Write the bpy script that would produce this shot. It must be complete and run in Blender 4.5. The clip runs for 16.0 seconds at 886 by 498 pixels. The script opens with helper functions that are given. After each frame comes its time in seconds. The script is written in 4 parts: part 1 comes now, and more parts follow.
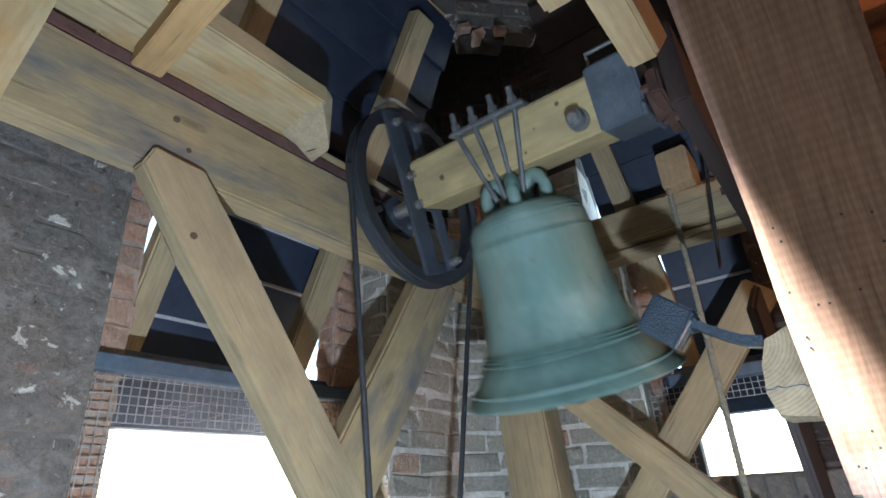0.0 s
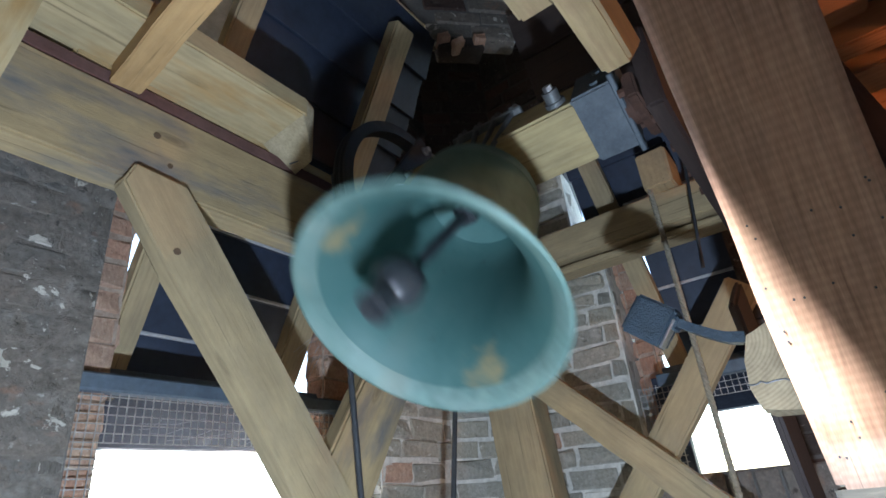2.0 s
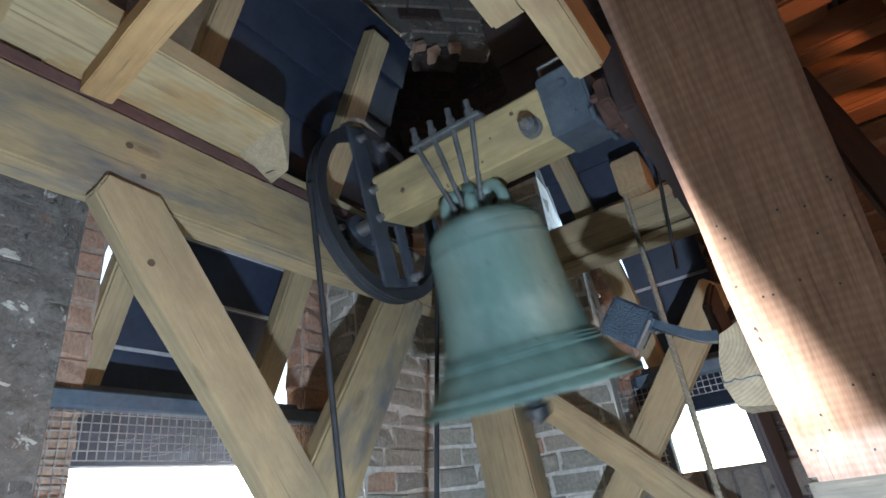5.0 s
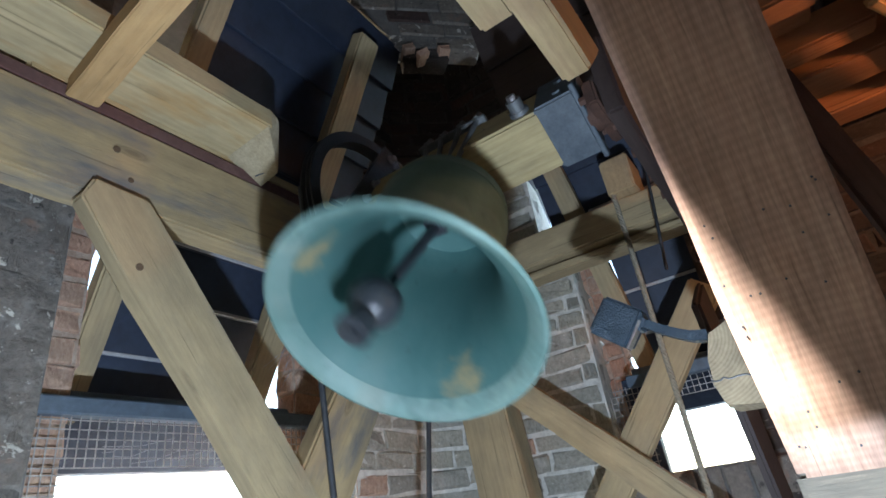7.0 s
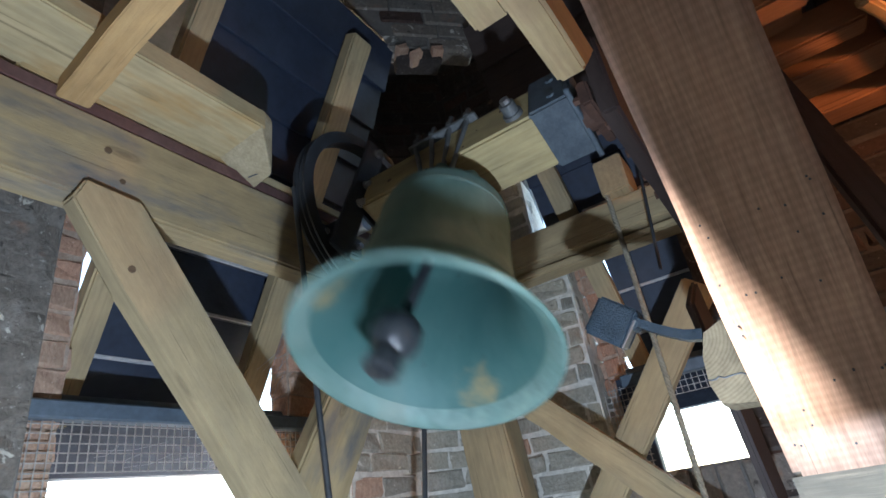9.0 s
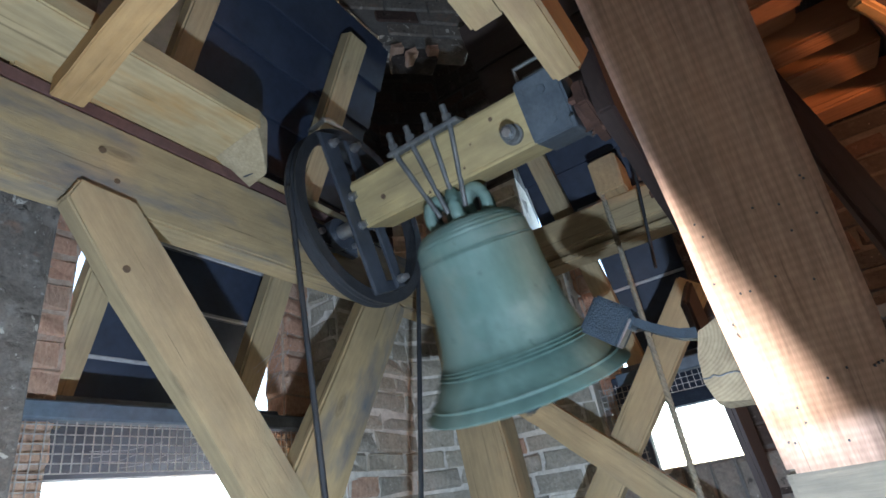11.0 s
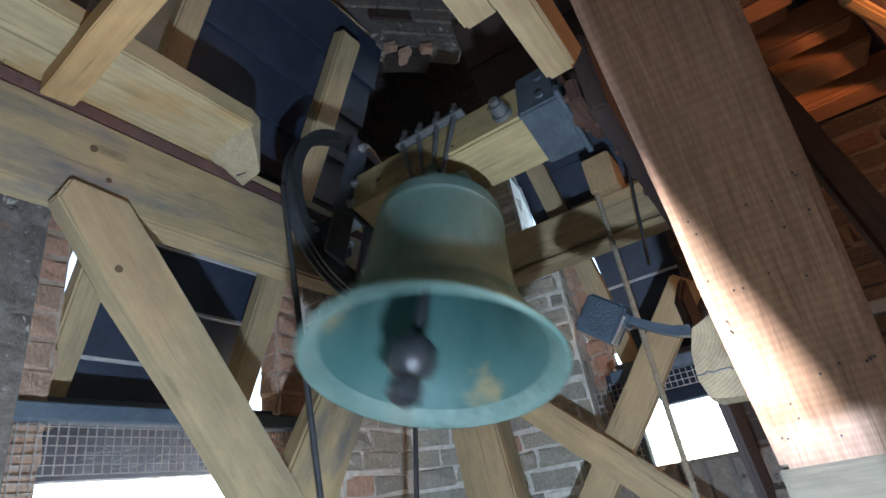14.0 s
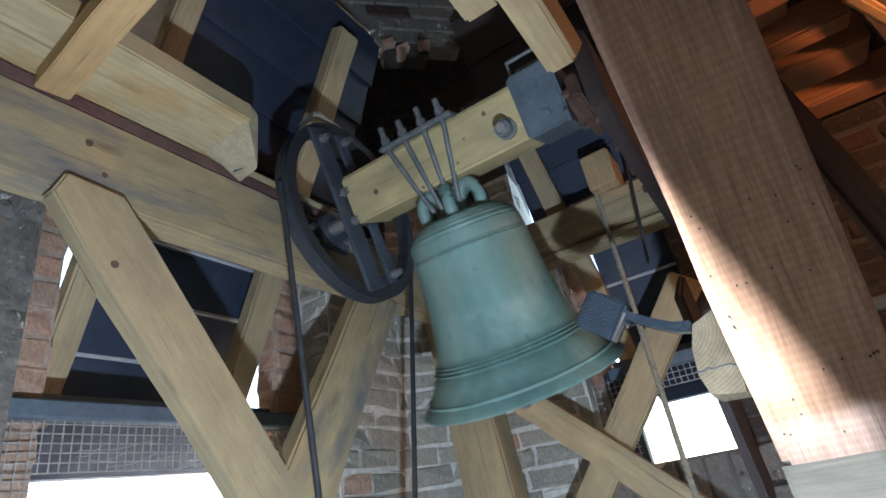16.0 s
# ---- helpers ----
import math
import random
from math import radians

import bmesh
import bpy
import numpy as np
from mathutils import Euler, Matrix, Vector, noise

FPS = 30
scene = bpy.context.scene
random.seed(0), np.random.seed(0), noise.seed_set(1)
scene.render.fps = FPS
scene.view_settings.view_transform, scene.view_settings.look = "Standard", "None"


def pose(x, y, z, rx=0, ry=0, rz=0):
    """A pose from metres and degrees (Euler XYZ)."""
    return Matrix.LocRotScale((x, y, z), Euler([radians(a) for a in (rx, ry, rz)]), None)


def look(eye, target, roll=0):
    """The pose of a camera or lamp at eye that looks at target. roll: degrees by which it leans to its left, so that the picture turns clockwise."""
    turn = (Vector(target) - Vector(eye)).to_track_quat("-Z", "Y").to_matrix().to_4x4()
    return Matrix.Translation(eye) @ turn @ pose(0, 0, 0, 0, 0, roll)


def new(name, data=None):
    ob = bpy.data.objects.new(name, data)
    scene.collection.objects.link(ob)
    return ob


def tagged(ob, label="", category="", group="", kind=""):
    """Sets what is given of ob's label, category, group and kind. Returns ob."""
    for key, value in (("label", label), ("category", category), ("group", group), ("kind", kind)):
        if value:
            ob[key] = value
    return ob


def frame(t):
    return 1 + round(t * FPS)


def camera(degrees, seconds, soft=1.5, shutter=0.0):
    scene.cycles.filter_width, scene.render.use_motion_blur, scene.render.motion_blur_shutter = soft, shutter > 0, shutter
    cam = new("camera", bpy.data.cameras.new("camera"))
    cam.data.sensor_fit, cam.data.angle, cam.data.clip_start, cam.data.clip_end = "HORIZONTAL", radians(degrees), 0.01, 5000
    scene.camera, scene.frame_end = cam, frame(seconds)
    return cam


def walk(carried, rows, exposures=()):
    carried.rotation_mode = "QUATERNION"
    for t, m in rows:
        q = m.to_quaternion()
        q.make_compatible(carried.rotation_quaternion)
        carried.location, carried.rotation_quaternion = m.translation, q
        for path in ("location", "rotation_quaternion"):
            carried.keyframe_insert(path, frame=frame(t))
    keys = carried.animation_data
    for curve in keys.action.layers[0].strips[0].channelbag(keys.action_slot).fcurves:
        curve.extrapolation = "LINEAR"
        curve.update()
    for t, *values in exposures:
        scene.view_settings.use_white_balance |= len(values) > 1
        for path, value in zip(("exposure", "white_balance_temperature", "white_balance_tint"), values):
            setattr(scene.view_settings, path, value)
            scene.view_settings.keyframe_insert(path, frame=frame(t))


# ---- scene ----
cam = camera(78.1, 16.0, soft=1.6, shutter=0.7)
PATH = [
    (0, (0.026, -0.005, 1.616), (1.498, 1.063, 2.449), -3.3),
    (0.5, (0.027, -0.007, 1.617), (1.505, 1.051, 2.452), -4.0),
    (1, (0.026, -0.013, 1.614), (1.507, 1.035, 2.454), -4.7),
    (1.5, (0.026, -0.014, 1.613), (1.511, 1.023, 2.46), -5.2),
    (2, (0.026, -0.016, 1.612), (1.514, 1.01, 2.467), -5.7),
    (2.5, (0.027, -0.015, 1.611), (1.523, 0.997, 2.47), -6.1),
    (3, (0.026, -0.016, 1.609), (1.528, 0.985, 2.471), -6.4),
    (3.5, (0.028, -0.02, 1.607), (1.532, 0.973, 2.474), -6.7),
    (4, (0.029, -0.02, 1.606), (1.538, 0.961, 2.478), -7.1),
    (6.5, (0.024, -0.02, 1.605), (1.561, 0.914, 2.48), -8.5),
    (7, (0.026, -0.02, 1.604), (1.565, 0.907, 2.482), -8.7),
    (7.5, (0.029, -0.02, 1.603), (1.57, 0.902, 2.485), -8.8),
    (8, (0.025, -0.019, 1.605), (1.571, 0.896, 2.484), -9.0),
    (8.5, (0.023, -0.014, 1.605), (1.575, 0.893, 2.483), -9.2),
    (9, (0.026, -0.015, 1.606), (1.579, 0.891, 2.483), -9.3),
    (11.5, (0.025, -0.015, 1.605), (1.59, 0.874, 2.477), -9.7),
    (12, (0.026, -0.014, 1.605), (1.594, 0.872, 2.476), -9.8),
    (12.5, (0.028, -0.017, 1.605), (1.596, 0.87, 2.474), -9.9),
    (13, (0.025, -0.017, 1.604), (1.596, 0.866, 2.472), -10.0),
    (13.5, (0.024, -0.017, 1.604), (1.597, 0.863, 2.471), -10.0),
    (14, (0.026, -0.014, 1.605), (1.601, 0.864, 2.471), -10.1),
    (14.5, (0.026, -0.013, 1.604), (1.602, 0.862, 2.47), -10.1),
    (15, (0.025, -0.011, 1.604), (1.604, 0.86, 2.468), -10.2),
    (15.5, (0.029, -0.007, 1.603), (1.609, 0.861, 2.467), -10.3),
    (16, (0.031, -0.003, 1.604), (1.614, 0.866, 2.464), -10.2),
]
walk(cam, [(t, look(eye, target, roll)) for t, eye, target, roll in PATH])

# ---------------------------------------------------------------- light
world = bpy.data.worlds.new("world")
scene.world = world
world.use_nodes = True
wn, wl = world.node_tree.nodes, world.node_tree.links
sky = wn.new("ShaderNodeTexSky")
sky.sky_type, sky.sun_disc = "NISHITA", False
sky.sun_elevation, sky.sun_rotation = radians(24), radians(294)
wn["Background"].inputs["Strength"].default_value = 0.125
wl.new(sky.outputs["Color"], wn["Background"].inputs["Color"])

sun = new("sun", bpy.data.lights.new("sun", "SUN"))
scene.view_settings.exposure = 3.35
sun.data.energy, sun.data.angle, sun.data.color = 5.0, radians(1.7), (1.0, 0.99, 0.97)
sun.matrix_world = look((-9.0, 4.05, 4.39), (0, 0, 0))

# the work lamp that stands low beside the frame
lamp = new("work_lamp_light", bpy.data.lights.new("work_lamp_light", "POINT"))
lamp.data.energy, lamp.data.shadow_soft_size, lamp.data.color = 11.3, 0.022, (0.63, 0.79, 1.0)
lamp.location = (0.12, 0.02, 1.10)

# an added warm lamp under the deck beside the frame, its source unseen
warm_fill = new("deck_bulb_light", bpy.data.lights.new("deck_bulb_light", "POINT"))
warm_fill.data.energy, warm_fill.data.shadow_soft_size, warm_fill.data.color = 1.5, 0.03, (1.0, 0.42, 0.17)
warm_fill.location = (1.48, -0.88, 2.38)

E0 = 1.6        # height of the eye, from which heights of the frame were taken
def Z(h):
    return E0 + h

# ---------------------------------------------------------------- materials
def mat(name, rough=0.8, metal=0.0):
    m = bpy.data.materials.new(name)
    m.use_nodes = True
    b = m.node_tree.nodes["Principled BSDF"]
    b.inputs["Roughness"].default_value, b.inputs["Metallic"].default_value = rough, metal
    return m, m.node_tree.nodes, m.node_tree.links, b

def ramp(n, l, source, stops):
    r = n.new("ShaderNodeValToRGB")
    while len(r.color_ramp.elements) < len(stops):
        r.color_ramp.elements.new(0.5)
    for e, (p, c) in zip(r.color_ramp.elements, stops):
        e.position, e.color = p, (*c, 1)
    l.new(source, r.inputs[0])
    return r.outputs[0]

def coords(n, l, scale, kind="Object", shift=True):
    """Coordinates in metres, stretched, and shifted from object to object."""
    t = n.new("ShaderNodeTexCoord")
    mp = n.new("ShaderNodeMapping")
    mp.inputs["Scale"].default_value = scale
    l.new(t.outputs[kind], mp.inputs["Vector"])
    if shift:
        o = n.new("ShaderNodeObjectInfo")
        mul = n.new("ShaderNodeMath")
        mul.operation = "MULTIPLY"
        mul.inputs[1].default_value = 37.0
        l.new(o.outputs["Random"], mul.inputs[0])
        l.new(mul.outputs[0], mp.inputs["Location"])
    return mp.outputs[0]

def noise_tex(n, l, vec, scale, detail=4, rough=0.6, dist=0.0):
    t = n.new("ShaderNodeTexNoise")
    t.inputs["Scale"].default_value, t.inputs["Detail"].default_value = scale, detail
    t.inputs["Roughness"].default_value, t.inputs["Distortion"].default_value = rough, dist
    l.new(vec, t.inputs["Vector"])
    return t.outputs["Fac"]

def mix(n, l, fac, a, b, mode="MIX"):
    m = n.new("ShaderNodeMix")
    m.data_type, m.blend_type = "RGBA", mode
    for s, v in ((m.inputs[0], fac), (m.inputs[6], a), (m.inputs[7], b)):
        if isinstance(v, (int, float)):
            s.default_value = v
        elif isinstance(v, tuple):
            s.default_value = (*v, 1)
        else:
            l.new(v, s)
    return m.outputs[2]

def bump(n, l, b, height, strength, dist=0.01):
    k = n.new("ShaderNodeBump")
    k.inputs["Strength"].default_value, k.inputs["Distance"].default_value = strength, dist
    l.new(height, k.inputs["Height"])
    l.new(k.outputs[0], b.inputs["Normal"])

def wood(name, light, dark, stain, rough=0.75, knots=0.35, staining=0.5, sawn=0.0, pores=0.0):
    """Sawn timber: its grain runs along local x."""
    m, n, l, b = mat(name, rough)
    grain = noise_tex(n, l, coords(n, l, (1.6, 22, 22)), 5.0, 7, 0.7, 0.6)
    col = ramp(n, l, grain, [(0.12, dark), (0.55, light), (0.90, tuple(min(1, c * 1.12) for c in light))])
    rings = n.new("ShaderNodeTexWave")
    rings.bands_direction = "Y"
    rings.inputs["Scale"].default_value, rings.inputs["Distortion"].default_value = 2.2, 7.0
    rings.inputs["Detail"].default_value, rings.inputs["Detail Scale"].default_value = 3.0, 0.8
    l.new(coords(n, l, (0.35, 7, 7)), rings.inputs["Vector"])
    col = mix(n, l, 0.22, col, ramp(n, l, rings.outputs["Fac"], [(0.2, dark), (0.8, light)]))
    big = ramp(n, l, noise_tex(n, l, coords(n, l, (1.3, 4, 4)), 2.3, 4, 0.6), [(0.50, (0, 0, 0)), (0.72, (1, 1, 1))])
    k = n.new("ShaderNodeMath")
    k.operation, k.inputs[1].default_value = "MULTIPLY", staining
    l.new(big, k.inputs[0])
    col = mix(n, l, k.outputs[0], col, stain)
    vo = n.new("ShaderNodeTexVoronoi")
    vo.inputs["Scale"].default_value = 2.2
    l.new(coords(n, l, (1.1, 3.2, 3.2)), vo.inputs["Vector"])
    kn = ramp(n, l, vo.outputs["Distance"], [(0.03, (1, 1, 1)), (0.06, (0.45, 0.45, 0.45)), (0.075, (0.7, 0.7, 0.7)), (0.11, (0, 0, 0))])
    k2 = n.new("ShaderNodeMath")
    k2.operation, k2.inputs[1].default_value = "MULTIPLY", knots
    l.new(kn, k2.inputs[0])
    col = mix(n, l, k2.outputs[0], col, tuple(c * 0.45 for c in dark))
    # drying cracks along the grain, and dull blotches of handling and dust
    crack = ramp(n, l, noise_tex(n, l, coords(n, l, (0.9, 34, 34)), 2.6, 3, 0.5, 0.2), [(0.655, (0, 0, 0)), (0.70, (1, 1, 1))])
    k3 = n.new("ShaderNodeMath")
    k3.operation, k3.inputs[1].default_value = "MULTIPLY", 0.55
    l.new(crack, k3.inputs[0])
    col = mix(n, l, k3.outputs[0], col, tuple(c * 0.4 for c in dark))
    blot = noise_tex(n, l, coords(n, l, (2.5, 5, 5)), 2.0, 8, 0.72)
    col = mix(n, l, 0.62, col, ramp(n, l, blot, [(0.3, (0.34, 0.34, 0.35)), (0.72, (0.66, 0.65, 0.63))]), "OVERLAY")
    if pores:
        fine = noise_tex(n, l, coords(n, l, (4.5, 75, 75)), 3.0, 4, 0.6, 0.3)
        col = mix(n, l, pores, col, ramp(n, l, fine, [(0.36, (0.16, 0.14, 0.13)), (0.62, (0.66, 0.65, 0.64))]), "OVERLAY")
    if sawn:
        marks = n.new("ShaderNodeTexWave")
        marks.inputs["Scale"].default_value, marks.inputs["Distortion"].default_value = 22.0, 5.0
        marks.inputs["Detail"].default_value, marks.inputs["Detail Scale"].default_value = 4.0, 0.6
        l.new(coords(n, l, (1, 0.25, 0.25)), marks.inputs["Vector"])
        col = mix(n, l, sawn, col, ramp(n, l, marks.outputs["Fac"], [(0.1, (0.30, 0.29, 0.28)), (0.9, (0.68, 0.68, 0.68))]), "OVERLAY")
    l.new(col, b.inputs["Base Color"])
    bump(n, l, b, grain, 0.4, 0.004)
    return m

WOOD = wood("aged_oak", (0.42, 0.33, 0.195), (0.29, 0.222, 0.125), (0.23, 0.195, 0.14), knots=0.6)
WOOD_BLUE = wood("stained_oak", (0.43, 0.33, 0.185), (0.29, 0.215, 0.115), (0.12, 0.135, 0.155), staining=0.95, knots=0.6)
WOOD_NEW = wood("new_pine", (0.49, 0.395, 0.232), (0.37, 0.285, 0.15), (0.42, 0.235, 0.07), staining=0.95)
WOOD_PALE = wood("pale_orange_pine", (0.52, 0.335, 0.155), (0.42, 0.25, 0.10), (0.43, 0.265, 0.115), staining=0.3)
# deck pine: the warm light on it is partly put into its orange colour
WOOD_JOIST = wood("warm_lit_pine", (0.38, 0.18, 0.09), (0.27, 0.115, 0.055), (0.24, 0.10, 0.05), staining=0.3)
WOOD_RED = wood("red_oak", (0.52, 0.347, 0.263), (0.34, 0.195, 0.14), (0.36, 0.215, 0.16), 0.6, staining=0.5, sawn=0.14, pores=0.30)
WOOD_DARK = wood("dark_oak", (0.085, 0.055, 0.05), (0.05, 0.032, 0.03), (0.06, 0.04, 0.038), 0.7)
# near-black oak; on the beam end and inner strut its colour holds shade
WOOD_BLACK = wood("near_black_oak", (0.045, 0.031, 0.029), (0.026, 0.018, 0.017), (0.035, 0.022, 0.02), 0.7)
WOOD_HEAD = wood("yellow_headstock", (0.42, 0.34, 0.175), (0.29, 0.22, 0.10), (0.22, 0.175, 0.10), 0.7, knots=0.75, staining=0.75)

KNOT = wood("dark_knot", (0.15, 0.10, 0.06), (0.08, 0.05, 0.03), (0.06, 0.04, 0.03))

def end_rings(name):
    """Sawn end grain: growth rings about a heart off one corner."""
    m, n, l, b = mat(name, 0.85)
    v = coords(n, l, (1, 1, 1), shift=False)
    mp = n.new("ShaderNodeMapping")
    mp.inputs["Location"].default_value = (0, -0.155, -1.86)
    l.new(v, mp.inputs["Vector"])
    w = n.new("ShaderNodeTexWave")
    w.wave_type, w.rings_direction = "RINGS", "X"
    w.inputs["Scale"].default_value, w.inputs["Distortion"].default_value, w.inputs["Detail Scale"].default_value = 48.0, 1.3, 1.0
    l.new(mp.outputs[0], w.inputs["Vector"])
    col = ramp(n, l, w.outputs["Fac"], [(0.05, (0.30, 0.24, 0.155)), (0.8, (0.365, 0.30, 0.20))])
    col = mix(n, l, 0.6, col, ramp(n, l, noise_tex(n, l, v, 30, 6, 0.7), [(0.3, (0.3, 0.29, 0.28)), (0.7, (0.7, 0.7, 0.69))]), "OVERLAY")
    l.new(col, b.inputs["Base Color"])
    bump(n, l, b, noise_tex(n, l, v, 40, 6, 0.7), 0.5, 0.004)
    return m

# brown oak, darkened in colour to offset the near lamp's brightness
DULLED_OAK = wood("dulled_brown_oak", (0.32, 0.235, 0.125), (0.21, 0.145, 0.072), (0.19, 0.11, 0.065), staining=0.8, knots=0.7)
SILL_OAK = wood("grey_sill_oak", (0.27, 0.235, 0.18), (0.16, 0.135, 0.10), (0.13, 0.11, 0.09), staining=0.7)

END_RINGS = end_rings("end_grain_rings")

def brick_mat(name, cols, pale, rough=0.9, patch=0.3, flakes=False):
    m, n, l, b = mat(name, rough)
    o = n.new("ShaderNodeObjectInfo")
    step = 1.0 / len(cols)
    base = ramp(n, l, o.outputs["Random"], [(i * step, c) for i, c in enumerate(cols)])
    v = coords(n, l, (1, 1, 1))
    fine = noise_tex(n, l, v, 60, 5, 0.7)
    col = mix(n, l, 0.5, base, ramp(n, l, fine, [(0.3, (0.25, 0.25, 0.25)), (0.75, (0.9, 0.88, 0.85))]), "OVERLAY")
    sp = ramp(n, l, noise_tex(n, l, v, 14, 6, 0.65), [(0.60 - 0.1 * patch, (0, 0, 0)), (0.70, (1, 1, 1))])
    k = n.new("ShaderNodeMath")
    k.operation, k.inputs[1].default_value = "MULTIPLY", patch
    l.new(sp, k.inputs[0])
    col = mix(n, l, k.outputs[0], col, pale)
    fl = ramp(n, l, noise_tex(n, l, coords(n, l, (1, 1, 1.6)), 42, 5, 0.6), [(0.645, (0, 0, 0)), (0.68, (1, 1, 1))])
    k4 = n.new("ShaderNodeMath")
    k4.operation, k4.inputs[1].default_value = "MULTIPLY", 0.75
    l.new(fl, k4.inputs[0])
    col = mix(n, l, k4.outputs[0], col, tuple(min(1, c * 1.25) for c in pale))
    if flakes:
        big = ramp(n, l, noise_tex(n, l, v, 11, 6, 0.6, 0.4), [(0.615, (0, 0, 0)), (0.635, (1, 1, 1))])
        col = mix(n, l, big, col, (0.66, 0.63, 0.57))
        warm = ramp(n, l, noise_tex(n, l, coords(n, l, (1, 1, 1.5)), 7, 5, 0.6), [(0.61, (0, 0, 0)), (0.70, (0.7, 0.7, 0.7))])
        col = mix(n, l, warm, col, (0.34, 0.20, 0.14))
    pit = ramp(n, l, noise_tex(n, l, v, 22, 5, 0.7), [(0.30, (1, 1, 1)), (0.36, (0, 0, 0))])
    col = mix(n, l, pit, col, tuple(c * 0.35 for c in cols[0]))
    l.new(col, b.inputs["Base Color"])
    bump(n, l, b, noise_tex(n, l, v, 30, 7, 0.75), 1.0, 0.014)
    return m

BRICK_GREY = brick_mat("grey_brown_brick", [(0.46, 0.425, 0.355), (0.39, 0.375, 0.33), (0.49, 0.44, 0.355), (0.36, 0.35, 0.31), (0.44, 0.41, 0.34)], (0.66, 0.64, 0.59), patch=0.55)
BRICK_RED = brick_mat("orange_red_brick", [(0.60, 0.37, 0.27), (0.54, 0.30, 0.21), (0.64, 0.43, 0.32), (0.57, 0.38, 0.285)], (0.66, 0.55, 0.45), patch=0.45)
BRICK_WASH = brick_mat("grey_washed_brick", [(0.20, 0.183, 0.166), (0.18, 0.17, 0.158), (0.21, 0.183, 0.16), (0.188, 0.174, 0.16), (0.205, 0.178, 0.155)], (0.40, 0.385, 0.355), patch=0.5, flakes=True)
BRICK_BLACK = brick_mat("near_black_brick", [(0.045, 0.036, 0.033), (0.06, 0.04, 0.035), (0.04, 0.036, 0.035), (0.075, 0.045, 0.038), (0.05, 0.04, 0.037)], (0.20, 0.18, 0.165), patch=0.3)

def rough_mat(name, a, c, scale=9.0, rough=0.9, bumps=0.6, metal=0.0):
    m, n, l, b = mat(name, rough, metal)
    v = coords(n, l, (1, 1, 1))
    f = noise_tex(n, l, v, scale, 6, 0.65)
    g = noise_tex(n, l, v, scale * 9, 4, 0.6)
    col = ramp(n, l, f, [(0.32, a), (0.68, c)])
    col = mix(n, l, 0.25, col, ramp(n, l, g, [(0.3, (0.2, 0.2, 0.2)), (0.7, (0.8, 0.8, 0.8))]), "OVERLAY")
    l.new(col, b.inputs["Base Color"])
    bump(n, l, b, g, bumps, 0.004)
    return m

SAWN = rough_mat("sawn_pine_end", (0.36, 0.29, 0.18), (0.50, 0.42, 0.28), 16, 0.85, 0.5)
MORTAR = rough_mat("lime_mortar", (0.55, 0.53, 0.48), (0.86, 0.83, 0.77), 26)
MORTAR_PINK = rough_mat("brick_dust_mortar", (0.34, 0.23, 0.17), (0.56, 0.46, 0.38), 30)
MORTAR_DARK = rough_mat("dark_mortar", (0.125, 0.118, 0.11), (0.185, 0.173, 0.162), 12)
MORTAR_BLACK = rough_mat("near_black_mortar", (0.05, 0.045, 0.042), (0.10, 0.09, 0.085), 12)
LEAD = rough_mat("weathered_lead", (0.014, 0.019, 0.034), (0.040, 0.050, 0.075), 10, 0.9)
LOUVRE = rough_mat("navy_louvre_board", (0.017, 0.026, 0.050), (0.034, 0.048, 0.082), 3.5, 0.6, 0.3)
PALE_GREY = rough_mat("pale_grey", (0.40, 0.40, 0.42), (0.55, 0.55, 0.57), 12, 0.6)
RAIL = rough_mat("blue_grey_rail", (0.08, 0.11, 0.15), (0.125, 0.165, 0.21), 6, 0.5, 0.3)
IRON = rough_mat("dark_painted_iron", (0.034, 0.042, 0.056), (0.062, 0.074, 0.094), 9, 0.42, 0.3)
RUBBER = rough_mat("black_rope_rubber", (0.018, 0.02, 0.024), (0.034, 0.038, 0.045), 30, 0.55)
STEEL = rough_mat("zinc_steel", (0.42, 0.43, 0.45), (0.62, 0.63, 0.65), 30, 0.3, 0.3, 0.9)
ROD = rough_mat("grey_rod_iron", (0.10, 0.11, 0.115), (0.19, 0.20, 0.205), 24, 0.45, 0.4, 0.35)
BOX = rough_mat("blue_grey_box_paint", (0.048, 0.064, 0.082), (0.09, 0.115, 0.138), 14, 0.5, 0.3)
HAMMER = rough_mat("blue_black_hammer_paint", (0.018, 0.034, 0.052), (0.032, 0.056, 0.082), 26, 0.4, 0.9)
CLAP = rough_mat("black_greased_clapper", (0.02, 0.024, 0.03), (0.05, 0.055, 0.062), 18, 0.28, 0.3)
ROPE = rough_mat("hemp_rope", (0.24, 0.21, 0.16), (0.40, 0.36, 0.28), 60)
WIRE = rough_mat("wire_mesh", (0.30, 0.27, 0.26), (0.60, 0.58, 0.57), 30, 0.4, 0.2, 0.3)
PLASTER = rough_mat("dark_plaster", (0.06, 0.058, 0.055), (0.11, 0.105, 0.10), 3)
BOARD = rough_mat("dusty_floor_boards", (0.16, 0.13, 0.10), (0.24, 0.20, 0.16), 3)
RUST = rough_mat("rusty_iron", (0.045, 0.022, 0.016), (0.095, 0.045, 0.03), 20, 0.8)
PACK = rough_mat("purple_brown_packing", (0.10, 0.05, 0.045), (0.16, 0.085, 0.075), 8)

